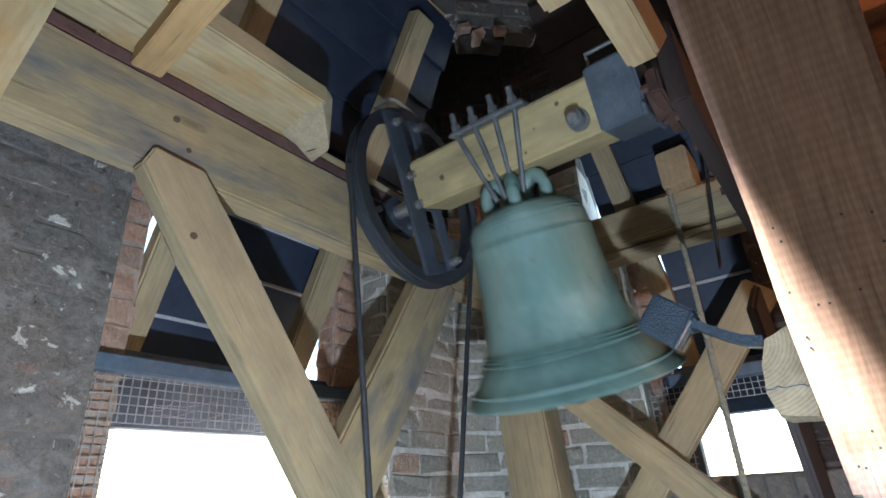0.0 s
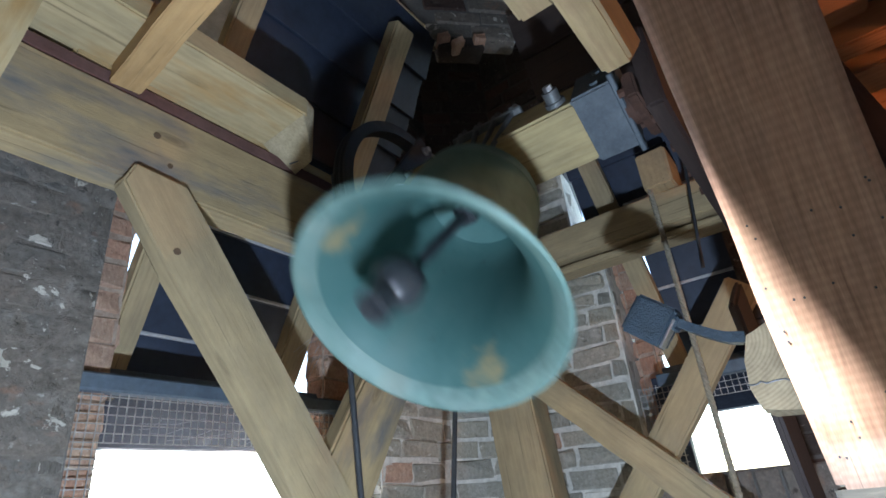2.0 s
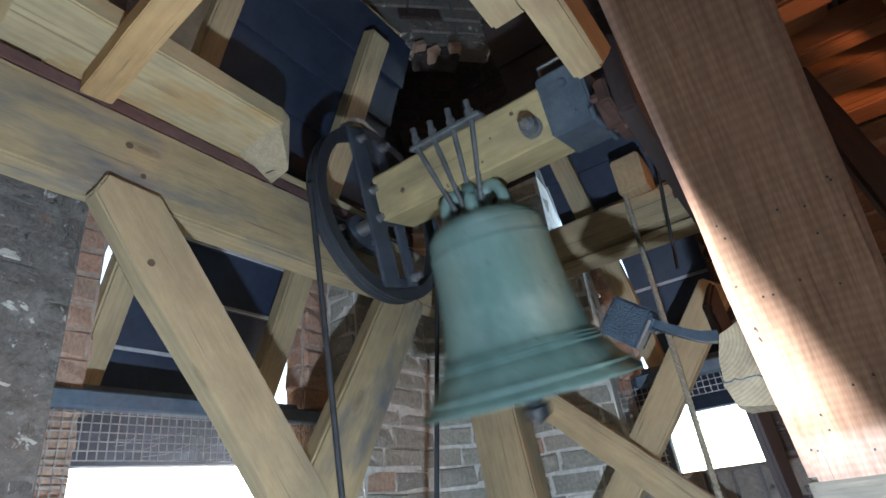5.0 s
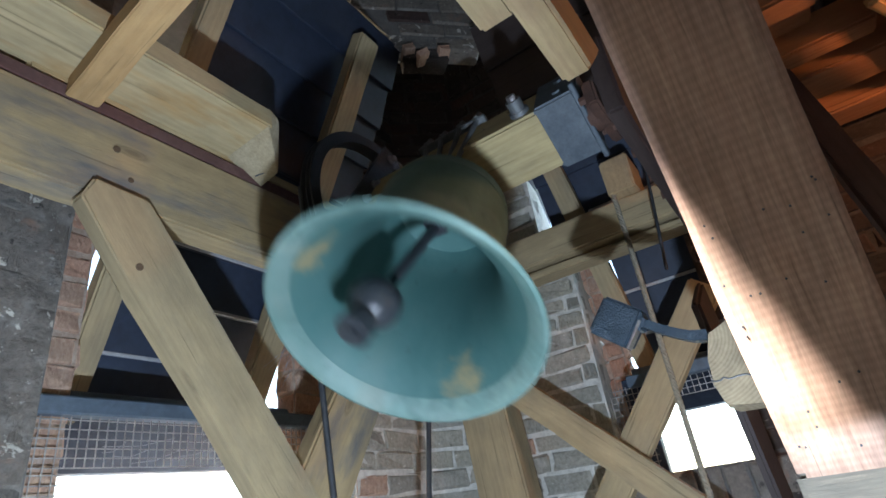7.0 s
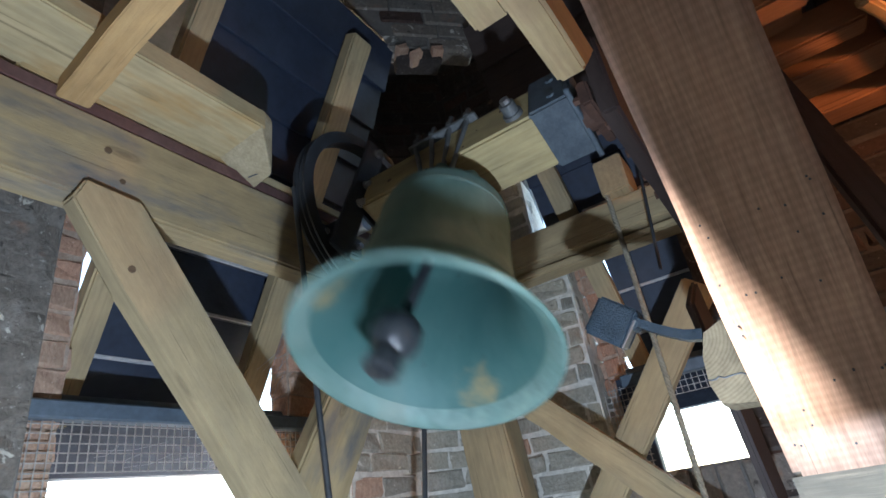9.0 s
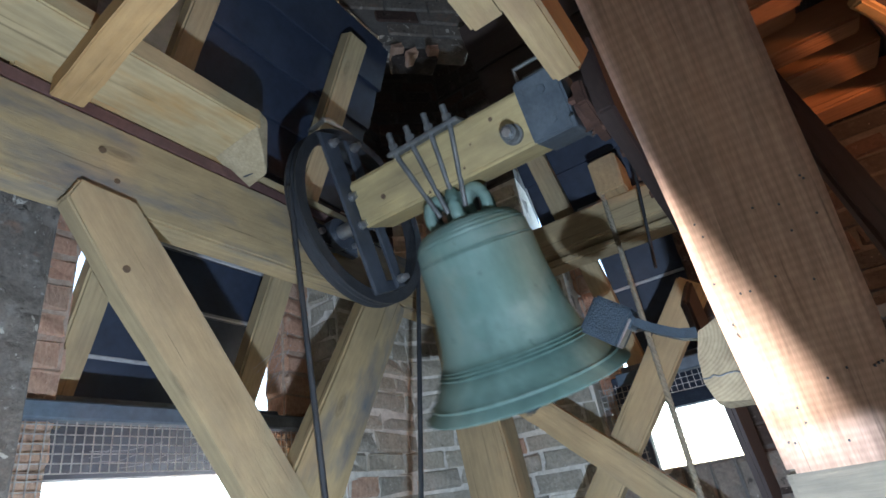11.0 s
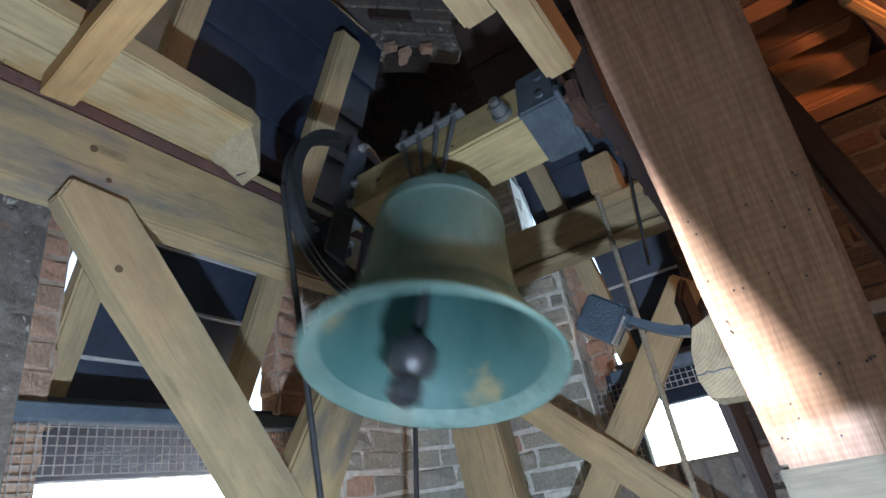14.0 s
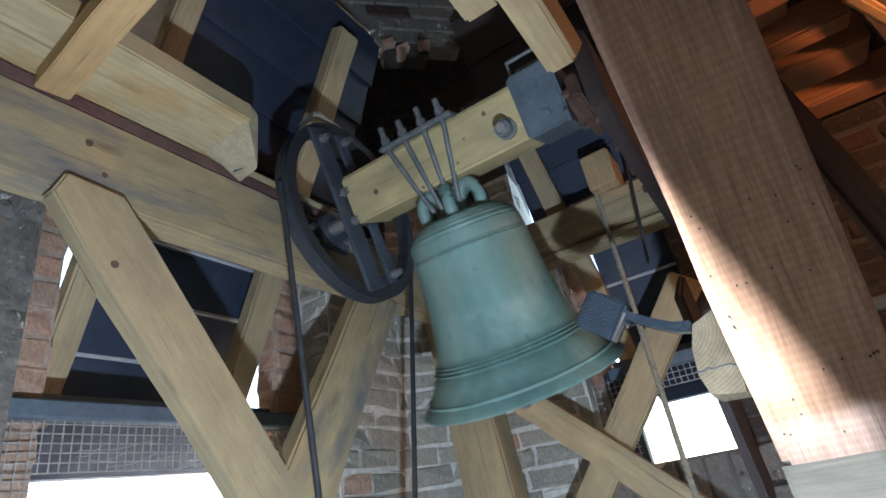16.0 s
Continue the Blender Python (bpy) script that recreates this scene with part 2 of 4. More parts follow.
def bronze(name="green_bronze", inside=False):
    m, n, l, b = mat(name, 0.58, 0.12)
    v = coords(n, l, (1, 1, 0.6), shift=False)
    f = noise_tex(n, l, v, 5.5, 6, 0.6, 0.3)
    col = ramp(n, l, f, [(0.30, (0.10, 0.175, 0.165)), (0.5, (0.155, 0.25, 0.235)), (0.70, (0.235, 0.33, 0.30))])
    g = noise_tex(n, l, coords(n, l, (3, 3, 0.8), shift=False), 9, 5, 0.65)
    col = mix(n, l, 0.55, col, ramp(n, l, g, [(0.35, (0.30, 0.34, 0.33)), (0.7, (0.64, 0.68, 0.64))]), "OVERLAY")
    cloud = ramp(n, l, noise_tex(n, l, coords(n, l, (1, 1, 1), shift=False), 3.4, 5, 0.6, 0.5), [(0.50, (0, 0, 0)), (0.68, (0.55, 0.55, 0.55))])
    col = mix(n, l, cloud, col, (0.36, 0.43, 0.405))
    broad = ramp(n, l, noise_tex(n, l, coords(n, l, (1, 1, 1.2), shift=False), 2.6, 3, 0.5, 0.8), [(0.44, (0, 0, 0)), (0.60, (0.55, 0.55, 0.55))])
    col = mix(n, l, broad, col, (0.095, 0.195, 0.172))
    tan = ramp(n, l, noise_tex(n, l, coords(n, l, (1.4, 1.4, 0.7), shift=False), 3.7, 5, 0.6, 0.4), [(0.56, (0, 0, 0)), (0.72, (0.40, 0.40, 0.40))])
    col = mix(n, l, tan, col, (0.27, 0.26, 0.20))
    # the inner face is mixed towards a darker teal
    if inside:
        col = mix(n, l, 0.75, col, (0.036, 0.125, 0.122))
    pits = ramp(n, l, noise_tex(n, l, v, 38, 5, 0.7), [(0.30, (0.6, 0.6, 0.6)), (0.38, (0, 0, 0))])
    col = mix(n, l, pits, col, (0.05, 0.10, 0.095))
    l.new(col, b.inputs["Base Color"])
    bump(n, l, b, noise_tex(n, l, v, 60, 4, 0.6), 0.15, 0.003)
    return m

BRONZE = bronze()

def spotted(m, spots):
    """Adds ochre worn spots about points of the object to a material."""
    n, l = m.node_tree.nodes, m.node_tree.links
    b = n["Principled BSDF"]
    col = b.inputs["Base Color"].links[0].from_socket
    t = n.new("ShaderNodeTexCoord")
    f = noise_tex(n, l, t.outputs["Object"], 13, 4, 0.55)
    for p, r in spots:
        d = n.new("ShaderNodeVectorMath")
        d.operation = "DISTANCE"
        d.inputs[1].default_value = p
        l.new(t.outputs["Object"], d.inputs[0])
        k = n.new("ShaderNodeMath")
        k.operation, k.inputs[1].default_value, k.inputs[2].default_value = "MULTIPLY_ADD", 0.16, -0.08
        l.new(f, k.inputs[0])
        add = n.new("ShaderNodeMath")
        add.operation = "ADD"
        l.new(d.outputs["Value"], add.inputs[0])
        l.new(k.outputs[0], add.inputs[1])
        mask = ramp(n, l, add.outputs[0], [(r * 0.45, (0.9, 0.9, 0.9)), (r, (0, 0, 0))])
        col = mix(n, l, mask, col, (0.31, 0.26, 0.14))
    l.new(col, b.inputs["Base Color"])
    return m

BRONZE_IN = spotted(bronze("green_bronze_inside", True), (((0.215, 0.02, -0.575), 0.065), ((-0.195, 0.09, -0.565), 0.06)))

# ---------------------------------------------------------------- builders
def thing(name, label, category, at=(0, 0, 0), group="", kind=""):
    e = new(name)
    e.empty_display_size = 0.1
    e.location = at
    return tagged(e, label, category, group, kind)

def part(name, bm, material, parent=None, label="", m=None, smooth=False):
    """One mesh object under a thing or a part."""
    me = bpy.data.meshes.new(name)
    bmesh.ops.recalc_face_normals(bm, faces=bm.faces)
    bm.to_mesh(me)
    bm.free()
    me.materials.append(material)
    if smooth:
        for p in me.polygons:
            p.use_smooth = True
        me.set_sharp_from_angle(angle=radians(40))
    ob = new(name, me)
    ob.parent = parent
    if m is not None:
        ob.matrix_basis = m
    return tagged(ob, label)

def slab(sx, sy, sz, bevel=0.004, at=(0, 0, 0), bm=None, segs=1):
    """A box of these sizes about a point, with bevelled edges."""
    own = bmesh.new()
    bmesh.ops.create_cube(own, size=1, matrix=Matrix.Translation(at) @ Matrix.Diagonal((sx, sy, sz, 1)))
    if bevel:
        bmesh.ops.bevel(own, geom=own.edges[:], offset=bevel, segments=segs, affect="EDGES")
    if bm is None:
        return own
    me = bpy.data.meshes.new("tmp")
    own.to_mesh(me)
    own.free()
    bm.from_mesh(me)
    bpy.data.meshes.remove(me)
    return bm

def rod(bm, a, b, r, n=12, r2=None):
    """A round bar from a to b."""
    a, b = Vector(a), Vector(b)
    d = b - a
    m = Matrix.Translation((a + b) / 2) @ d.to_track_quat("Z", "Y").to_matrix().to_4x4()
    bmesh.ops.create_cone(bm, cap_ends=True, segments=n, radius1=r, radius2=r if r2 is None else r2, depth=d.length, matrix=m)
    return bm

def tube(bm, pts, r, n=10, closed=False):
    """A round tube along points."""
    pts = [Vector(p) for p in pts]
    rings = []
    for i, p in enumerate(pts):
        q0 = pts[i - 1] if (i or closed) else p
        q1 = pts[(i + 1) % len(pts)] if (i + 1 < len(pts) or closed) else p
        t = (q1 - q0).normalized()
        s = t.cross(Vector((0.31, 0.2, 0.93))).normalized()
        u = s.cross(t)
        rr = r[i] if isinstance(r, (list, tuple)) else r
        rings.append([bm.verts.new(p + rr * (math.cos(a) * s + math.sin(a) * u)) for a in (2 * math.pi * k / n for k in range(n))])
    for i in range(len(rings) - (0 if closed else 1)):
        a, b = rings[i], rings[(i + 1) % len(rings)]
        for k in range(n):
            bm.faces.new((a[k], a[(k + 1) % n], b[(k + 1) % n], b[k]))
    if not closed:
        bm.faces.new(rings[0])
        bm.faces.new(rings[-1][::-1])
    return bm

def along(a, b, up=(0, 0, 1)):
    """The frame whose x runs from a to b, whose z is nearest to up, at the middle; and the length."""
    a, b = Vector(a), Vector(b)
    x = (b - a).normalized()
    y = Vector(up).cross(x).normalized()
    z = x.cross(y)
    m = Matrix((x, y, z)).transposed().to_4x4()
    m.translation = (a + b) / 2
    return m, (b - a).length

def timber(name, a, b, w, h, material, parent=None, label="", up=(0, 0, 1), wave=0.0035, bevel=0.007, cut=(0, 0)):
    """A sawn timber from a to b, w wide and h high, slightly uneven. cut: how far the top face is longer than the bottom at each end."""
    m, length = along(a, b, up)
    bm = bmesh.new()
    n = max(3, int(length / 0.12))
    bmesh.ops.create_cube(bm, size=1, matrix=Matrix.Diagonal((length, w, h, 1)))
    for v in bm.verts:
        v.co.x += (cut[0] if v.co.x < 0 else cut[1]) * (0.5 if v.co.z > 0 else -0.5)
    long = [e for e in bm.edges if abs(e.verts[0].co.x - e.verts[1].co.x) > length * 0.3]
    bmesh.ops.subdivide_edges(bm, edges=long, cuts=n)
    bmesh.ops.bevel(bm, geom=[e for e in bm.edges if e.calc_face_angle(0) > 0.5], offset=bevel, segments=2, affect="EDGES")
    seed = random.random() * 50
    for v in bm.verts:
        p = v.co * 7 + Vector((seed, seed, 0))
        v.co.y += wave * noise.noise(p)
        v.co.z += wave * noise.noise(p + Vector((9, 3, 5)))
    return part(name, bm, material, parent, label, m, smooth=True)

def shaped(name, a, b, outline, depth, material, parent, label=""):
    """A timber whose grain runs from a to b, with this outline in x and height, of this depth along y."""
    m, _ = along(a, b, (0.8, 0, 0.6))
    inv = m.inverted()
    bm = bmesh.new()
    y = (a[1] - depth / 2, a[1] + depth / 2)
    loops = [[bm.verts.new(inv @ Vector((x, v, Z(h)))) for x, h in outline] for v in y]
    bm.faces.new(loops[0])
    bm.faces.new(loops[1][::-1])
    for i in range(len(outline)):
        j = (i + 1) % len(outline)
        bm.faces.new((loops[0][j], loops[0][i], loops[1][i], loops[1][j]))
    bmesh.ops.bevel(bm, geom=bm.edges[:], offset=0.005, segments=2, affect="EDGES")
    return part(name, bm, material, parent, label, m, smooth=True)

def lathe(profile, n=64, bm=None):
    """A surface turned about z from (radius, height) points."""
    bm = bm or bmesh.new()
    rings = [[bm.verts.new((r * math.cos(2 * math.pi * k / n), r * math.sin(2 * math.pi * k / n), z)) for k in range(n)] for r, z in profile]
    for a, b in zip(rings, rings[1:]):
        for k in range(n):
            bm.faces.new((a[k], a[(k + 1) % n], b[(k + 1) % n], b[k]))
    return bm

def prism(points, z0, z1):
    """An upright prism over a plan."""
    bm = bmesh.new()
    lo = [bm.verts.new((x, y, z0)) for x, y in points]
    hi = [bm.verts.new((x, y, z1)) for x, y in points]
    bm.faces.new(lo[::-1])
    bm.faces.new(hi)
    for i in range(len(points)):
        j = (i + 1) % len(points)
        bm.faces.new((lo[i], lo[j], hi[j], hi[i]))
    return bm

# ---------------------------------------------------------------- the tower room
floor = part("floor", slab(5.6, 5.6, 0.12, 0, (0.6, 0.2, -0.06)), BOARD)
tagged(floor, "dusty boarded floor of the belfry", "floor", kind="structure")
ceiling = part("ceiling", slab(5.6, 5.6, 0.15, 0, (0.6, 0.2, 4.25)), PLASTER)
tagged(ceiling, "dark ceiling over the belfry", "ceiling", kind="structure")
def pierced(name, x0, x1, y0, y1, holes, label):
    """An upright wall with rectangular openings (from, to, bottom, top) along its length, in order."""
    bm = bmesh.new()
    along_x = abs(x1 - x0) > abs(y1 - y0)
    lo, hi = (x0, x1) if along_x else (y0, y1)
    pieces, at = [], lo
    for a, b, h0, h1 in holes:
        pieces += [(at, a, 0, 4.2), (a, b, 0, h0), (a, b, h1, 4.2)]
        at = b
    for a, b, h0, h1 in pieces + [(at, hi, 0, 4.2)]:
        if along_x:
            slab(b - a, y1 - y0, h1 - h0, 0, ((a + b) / 2, (y0 + y1) / 2, (h0 + h1) / 2), bm)
        else:
            slab(x1 - x0, b - a, h1 - h0, 0, ((x0 + x1) / 2, (a + b) / 2, (h0 + h1) / 2), bm)
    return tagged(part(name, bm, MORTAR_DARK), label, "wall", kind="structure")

# unseen walls; openings added for the strut's sun patch and for sky fill
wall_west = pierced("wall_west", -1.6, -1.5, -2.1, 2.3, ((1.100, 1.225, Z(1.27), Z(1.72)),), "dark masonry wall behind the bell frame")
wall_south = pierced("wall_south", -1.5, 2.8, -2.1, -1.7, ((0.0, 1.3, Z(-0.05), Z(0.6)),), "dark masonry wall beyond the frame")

YI, XI = 1.36, 2.20          # inner faces of the two windowed walls
wall_north = part("wall_north", prism([(-1.5, YI), (0.54, YI), (0.54, 2.0), (-1.5, 2.0)], 0, 4.2), MORTAR_DARK)
tagged(wall_north, "thick tower wall of grey washed brick", "wall", kind="structure")
MIDDLE = [(1.52, YI), (1.95, YI), (XI, 1.10), (XI, 0.765), (2.36, 0.785), (2.8, 0.90), (2.8, 2.0), (1.85, 2.0), (1.52, 1.60)]
CORNER = [(1.52, YI), (1.95, YI), (XI, 1.10), (XI, 0.66), (2.8, 0.72), (2.8, 2.0), (1.85, 2.0), (1.52, 1.60)]
corner = part("wall_corner", prism(CORNER, 0, Z(1.10)), MORTAR)
tagged(corner, "canted corner of the tower in weathered brick", "wall", kind="structure")
middle_corner = part("wall_corner_middle", prism(MIDDLE, Z(1.10), Z(1.425)), MORTAR)
tagged(middle_corner, "canted corner of the tower in weathered brick", "wall", kind="structure")
upper_corner = part("wall_corner_upper", prism(MIDDLE, Z(1.425), 4.2), MORTAR_BLACK)
tagged(upper_corner, "near-black upper corner of the tower", "wall", kind="structure")
wall_east = part("wall_east", prism([(XI, 0.19), (2.8, 0.13), (2.8, -1.8), (XI, -1.8)], 0, 4.2), MORTAR_BLACK)
tagged(wall_east, "near-black brick tower wall beside the louvred window", "wall", kind="structure")
sill_n = part("window_sill_north", prism([(0.54, YI), (1.52, YI), (1.52, 2.0), (0.54, 2.0)], 0, Z(-0.05)), MORTAR)
tagged(sill_n, "brick parapet under the louvred window", "window sill", kind="structure")
sill_e = part("window_sill_east", prism([(XI, -0.45), (2.8, -0.45), (2.8, 0.66), (XI, 0.66)], 0, Z(0.04)), MORTAR_DARK)
tagged(sill_e, "brick parapet with upright bricks under the window", "window sill", kind="structure")

def jamb(name, x0, x1, y0, y1, z0, z1):
    ob = part(name, prism([(x0, y0), (x1, y0), (x1, y1), (x0, y1)], z0, z1), MORTAR_PINK)
    return tagged(ob, "rebated window jamb of orange-red brick", "window jamb", kind="structure")

jamb_nw = jamb("jamb_north_west", 0.545, 0.66, 1.51, 1.99, Z(-0.05), 4.2)
jamb_ne = jamb("jamb_north_east", 1.388, 1.515, 1.51, 1.60, Z(-0.05), 4.2)
jamb_board = part("jamb_board", slab(0.05, 0.085, 0.46, 0.004, (2.30, 0.563, Z(0.17))), LOUVRE)
tagged(jamb_board, "dark navy board beside the window opening", "window jamb", kind="structure")
jamb_en = jamb("jamb_east_north", 2.36, 2.46, 0.585, 0.655, Z(-0.12), Z(1.10))


# ---------------------------------------------------------------- louvred windows
LEAN = 0.53
def louvre_window(name, place, width, mid, n, rafters, foot, top, label, skew=0.0):
    """A leaning ladder of rafters with overlapping boards; local x along the wall, y outwards."""
    w = thing(name, label, "louvre window", kind="structure")
    w.matrix_basis = place
    span = 0.96 if width < 0.8 else 1.10
    ang = math.atan(LEAN)
    at = lambda x, h, off=0.0: (x, -LEAN * (h - foot) + off, Z(h))
    for x in rafters:
        timber("rafter", at(x, foot - 0.04), at(x + skew * (x < 0) * 0.64, 1.40) if skew and x < 0 else at(x, 1.80 if x > 0.2 else top), 0.105 if x > 0.2 else 0.078, 0.06, WOOD, w, up=(0, -1, 0))
    step = (top - foot) / n
    for i in range(n):
        h = foot + (i + 0.5) * step
        wide, centre = (width + 0.175, mid - 0.0875) if skew and i > 3 else (width + 0.20, mid + 0.10) if not skew and i > 3 else (width, mid)
        bm = slab(wide, 0.018, step * 1.30, 0.002)
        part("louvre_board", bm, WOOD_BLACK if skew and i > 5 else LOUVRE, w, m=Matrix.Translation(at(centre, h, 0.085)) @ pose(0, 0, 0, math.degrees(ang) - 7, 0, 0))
        # pale strips imitate the lines of sky light between the boards
        if i and i < 5:
            part("lath", slab(width, 0.012, 0.012, 0.002), PALE_GREY, w, "pale strip standing for a line of skylight", m=Matrix.Translation(at(mid, foot + i * step - 0.012, 0.062)))
    part("drip_board", slab(width + 0.2, 0.34, 0.02, 0.003), LEAD, w, "pale weathered drip board", m=Matrix.Translation((0, 0.09, Z(0.355))) @ pose(0, 0, 0, -22, 0, 0))
    part("drip_edge", slab(width + 0.2, 0.012, 0.022, 0.003), PALE_GREY, w, "pale lower edge of the drip board", m=Matrix.Translation((0, 0.245, Z(0.288))))
    # rail, sill board and wire mesh
    part("rail", slab(span + 0.0, 0.05, 0.045, 0.005, (0, -0.215, Z(0.373))), RAIL, w)
    part("rail", slab(span - 0.02, 0.05, 0.03, 0.004, (0, -0.14, Z(0.413))), RAIL, w)
    return w

win_n = louvre_window("window_north", Matrix.Translation((1.04, 1.70, 0)), 0.635, 0.0275, 9, (-0.315, 0.282), 0.43, 1.94, "leaning dark blue louvres on oak rafters")
win_e = louvre_window("window_east", Matrix.Translation((2.42, 0.08, 0)) @ pose(0, 0, 0, 0, 0, -90), 0.62, -0.11, 9, (-0.425, 0.10), 0.43, 1.94, "leaning dark blue louvres behind the bell frame", -0.10)

def mesh_screen(name, x0, x1, z0, z1, place):
    bm = bmesh.new()
    pitch, r = 0.0222, 0.0013
    for i in range(int((x1 - x0) / pitch) + 1):
        x = x0 + i * pitch
        slab(2 * r, 2 * r, z1 - z0, 0, (x, 0, (z0 + z1) / 2), bm)
    for i in range(int((z1 - z0) / pitch) + 1):
        slab(x1 - x0, 2 * r, 2 * r, 0, ((x0 + x1) / 2, 2 * r, z0 + i * pitch), bm)
    ob = part(name, bm, WIRE, None, m=place)
    return tagged(ob, "square rusty wire mesh over the window opening", "wire mesh", kind="stuff")

mesh_screen("wire_mesh", 0.55, 1.51, Z(0.232), Z(0.365), Matrix.Translation((0, 1.485, 0)))
mesh_screen("wire_mesh", 0.55, 0.66, Z(-0.05), Z(0.232), Matrix.Translation((0, 1.485, 0)))
mesh_screen("wire_mesh", -0.65, 0.44, Z(0.29), Z(0.365), Matrix.Translation((2.235, 0, 0)) @ pose(0, 0, 0, 0, 0, -90))
mesh_screen("wire_mesh", -0.65, -0.53, Z(0.04), Z(0.29), Matrix.Translation((2.235, 0, 0)) @ pose(0, 0, 0, 0, 0, -90))

# ---------------------------------------------------------------- bell frame
frame_ = thing("bell_frame", "oak bell frame of heavy beams and slanting struts", "bell frame")
LAB_OLD = "weathered oak with grey stains"
timber("head_beam", (-0.9, 1.11, Z(0.818)), (1.99, 1.11, Z(0.818)), 0.08, 0.215, WOOD_BLUE, frame_, "weathered oak with a blue-grey stain")
timber("head_beam", (-0.5, 0.1275, Z(0.76)), (0.91, 0.1275, Z(0.76)), 0.055, 0.165, DULLED_OAK, frame_, LAB_OLD, cut=(0, 0.16))
# shade beside the strut is put into this beam's and plate's dark colour
timber("head_beam", (1.02, 0.113, Z(0.818)), (1.99, 0.113, Z(0.818)), 0.04, 0.215, WOOD_BLACK, frame_, "oak beside the bearing, its shade put into a near-black colour")
part("iron_plate", slab(0.55, 0.006, 0.14, 0.002, (1.42, 0.1365, Z(0.83))), RUST, frame_, "rusty iron plate")
for x in (1.2, 1.36, 1.52, 1.66):
    part("plate_bolt", rod(bmesh.new(), (x, 0.139, Z(0.80)), (x, 0.155, Z(0.80)), 0.014, 6), RUST, frame_)
timber("cross_beam", (2.0, 1.06, Z(0.920)), (2.0, -0.02, Z(0.920)), 0.14, 0.13, WOOD, frame_, LAB_OLD)
timber("cross_rail", (2.01, 1.06, Z(0.826)), (2.01, -0.02, Z(0.826)), 0.10, 0.03, WOOD, frame_, LAB_OLD)
shaped("strut", (0.50, 1.075, Z(0.66)), (1.25, 1.075, Z(-0.36)), ((0.430, 0.690), (0.450, 0.742), (0.569, 0.733), (0.645, 0.630), (1.033, 0.118), (1.398, -0.36), (1.204, -0.36), (0.87, 0.104), (0.754, 0.262), (0.556, 0.511)), 0.05, WOOD, frame_, LAB_OLD)
timber("sill_timber", (1.19, 0.052, Z(-0.17)), (1.19, -0.70, Z(-0.17)), 0.25, 0.32, SILL_OAK, frame_, "rough sawn oak with drying cracks")
timber("strut", (1.48, 1.085, Z(0.74)), (0.785, 1.085, Z(-0.36)), 0.06, 0.18, WOOD_BLUE, frame_, "weathered oak with a blue-grey stain", up=(0.8, 0, 0.6))
timber("strut", (0.541, -0.0425, Z(0.80)), (1.103, -0.0425, Z(0.003)), 0.185, 0.10, WOOD_RED, frame_, "red-brown oak, smoothly planed", up=(0.8, 0, 0.6), bevel=0.012)
# coloured near-black in place of the shade that falls on it
timber("inner_strut", (1.46, 0.135, Z(0.42)), (1.72, 0.135, Z(-0.12)), 0.02, 0.27, WOOD_BLACK, frame_, "oak with its shade put into a near-black colour", up=(0.8, 0, 0.6))
timber("post", (2.0, 1.10, Z(0.76)), (2.0, 0.90, 0.0), 0.20, 0.13, WOOD, frame_, LAB_OLD, up=(1, 0, 0))
timber("brace", (1.96, 0.93, Z(0.418)), (1.96, 0.20, Z(-0.262)), 0.06, 0.10, WOOD, frame_, LAB_OLD)
timber("brace", (2.03, 0.16, Z(0.60)), (2.03, 0.764, Z(-0.13)), 0.06, 0.108, WOOD, frame_, LAB_OLD)
timber("sole_beam", (-0.5, 1.11, Z(-0.45)), (2.1, 1.11, Z(-0.45)), 0.16, 0.22, WOOD, frame_, LAB_OLD)
# added beam and post, placed to keep the lamp off the planed strut
timber("sole_beam", (-0.3, -0.072, Z(-0.125)), (0.62, -0.072, Z(-0.125)), 0.216, 0.15, WOOD, frame_, LAB_OLD)
timber("sole_post", (0.50, -0.09, 0.0), (0.50, -0.09, Z(-0.2)), 0.12, 0.12, WOOD, frame_, LAB_OLD, up=(1, 0, 0))
timber("near_post", (0.175, 0.84, Z(1.5)), (-0.175, 0.84, 0.0), 0.15, 0.17, WOOD_NEW, frame_, "pale planed oak", up=(0, 1, 0))
part("packing", slab(1.5, 0.05, 0.036, 0.003, (0.68, 1.102, Z(0.946))), PACK, frame_, "purple-brown packing strip")
timber("packing_board", (0.30, 1.107, Z(0.985)), (1.43, 1.107, Z(0.985)), 0.045, 0.038, WOOD_NEW, frame_, "pale planed strip over the packing")

for x, y, h, r in ((0.491, 1.071, 0.845, 0.010), (0.53, 1.071, 0.779, 0.008), (0.562, 1.051, 0.564, 0.010)):
    part("knot", rod(bmesh.new(), (x, y + 0.01, Z(h)), (x, y - 0.0035, Z(h)), r, 14, r * 0.8), KNOT, frame_)

upper = thing("deck_timber", "pale new pine timber with an orange stain", "timber")
timber("plank", (-0.6, 1.01, Z(1.015)), (0.79, 1.01, Z(1.015)), 0.215, 0.06, WOOD_NEW, upper, up=(0, 0, 1), bevel=0.005)
bm = bmesh.new()
for p in ((0.775, 0.903, 0.984), (0.785, 1.116, 0.984), (0.894, 1.085, 0.930), (0.884, 0.995, 0.930), (0.853, 0.955, 1.022), (0.82, 0.915, 1.03), (0.82, 0.92, 1.046), (0.775, 0.903, 1.046), (0.775, 1.116, 1.046), (0.88, 1.10, 1.03)):
    bm.verts.new((p[0], p[1], Z(p[2])))
bmesh.ops.convex_hull(bm, input=bm.verts[:])
bmesh.ops.bevel(bm, geom=bm.edges[:], offset=0.003, segments=1, affect="EDGES")
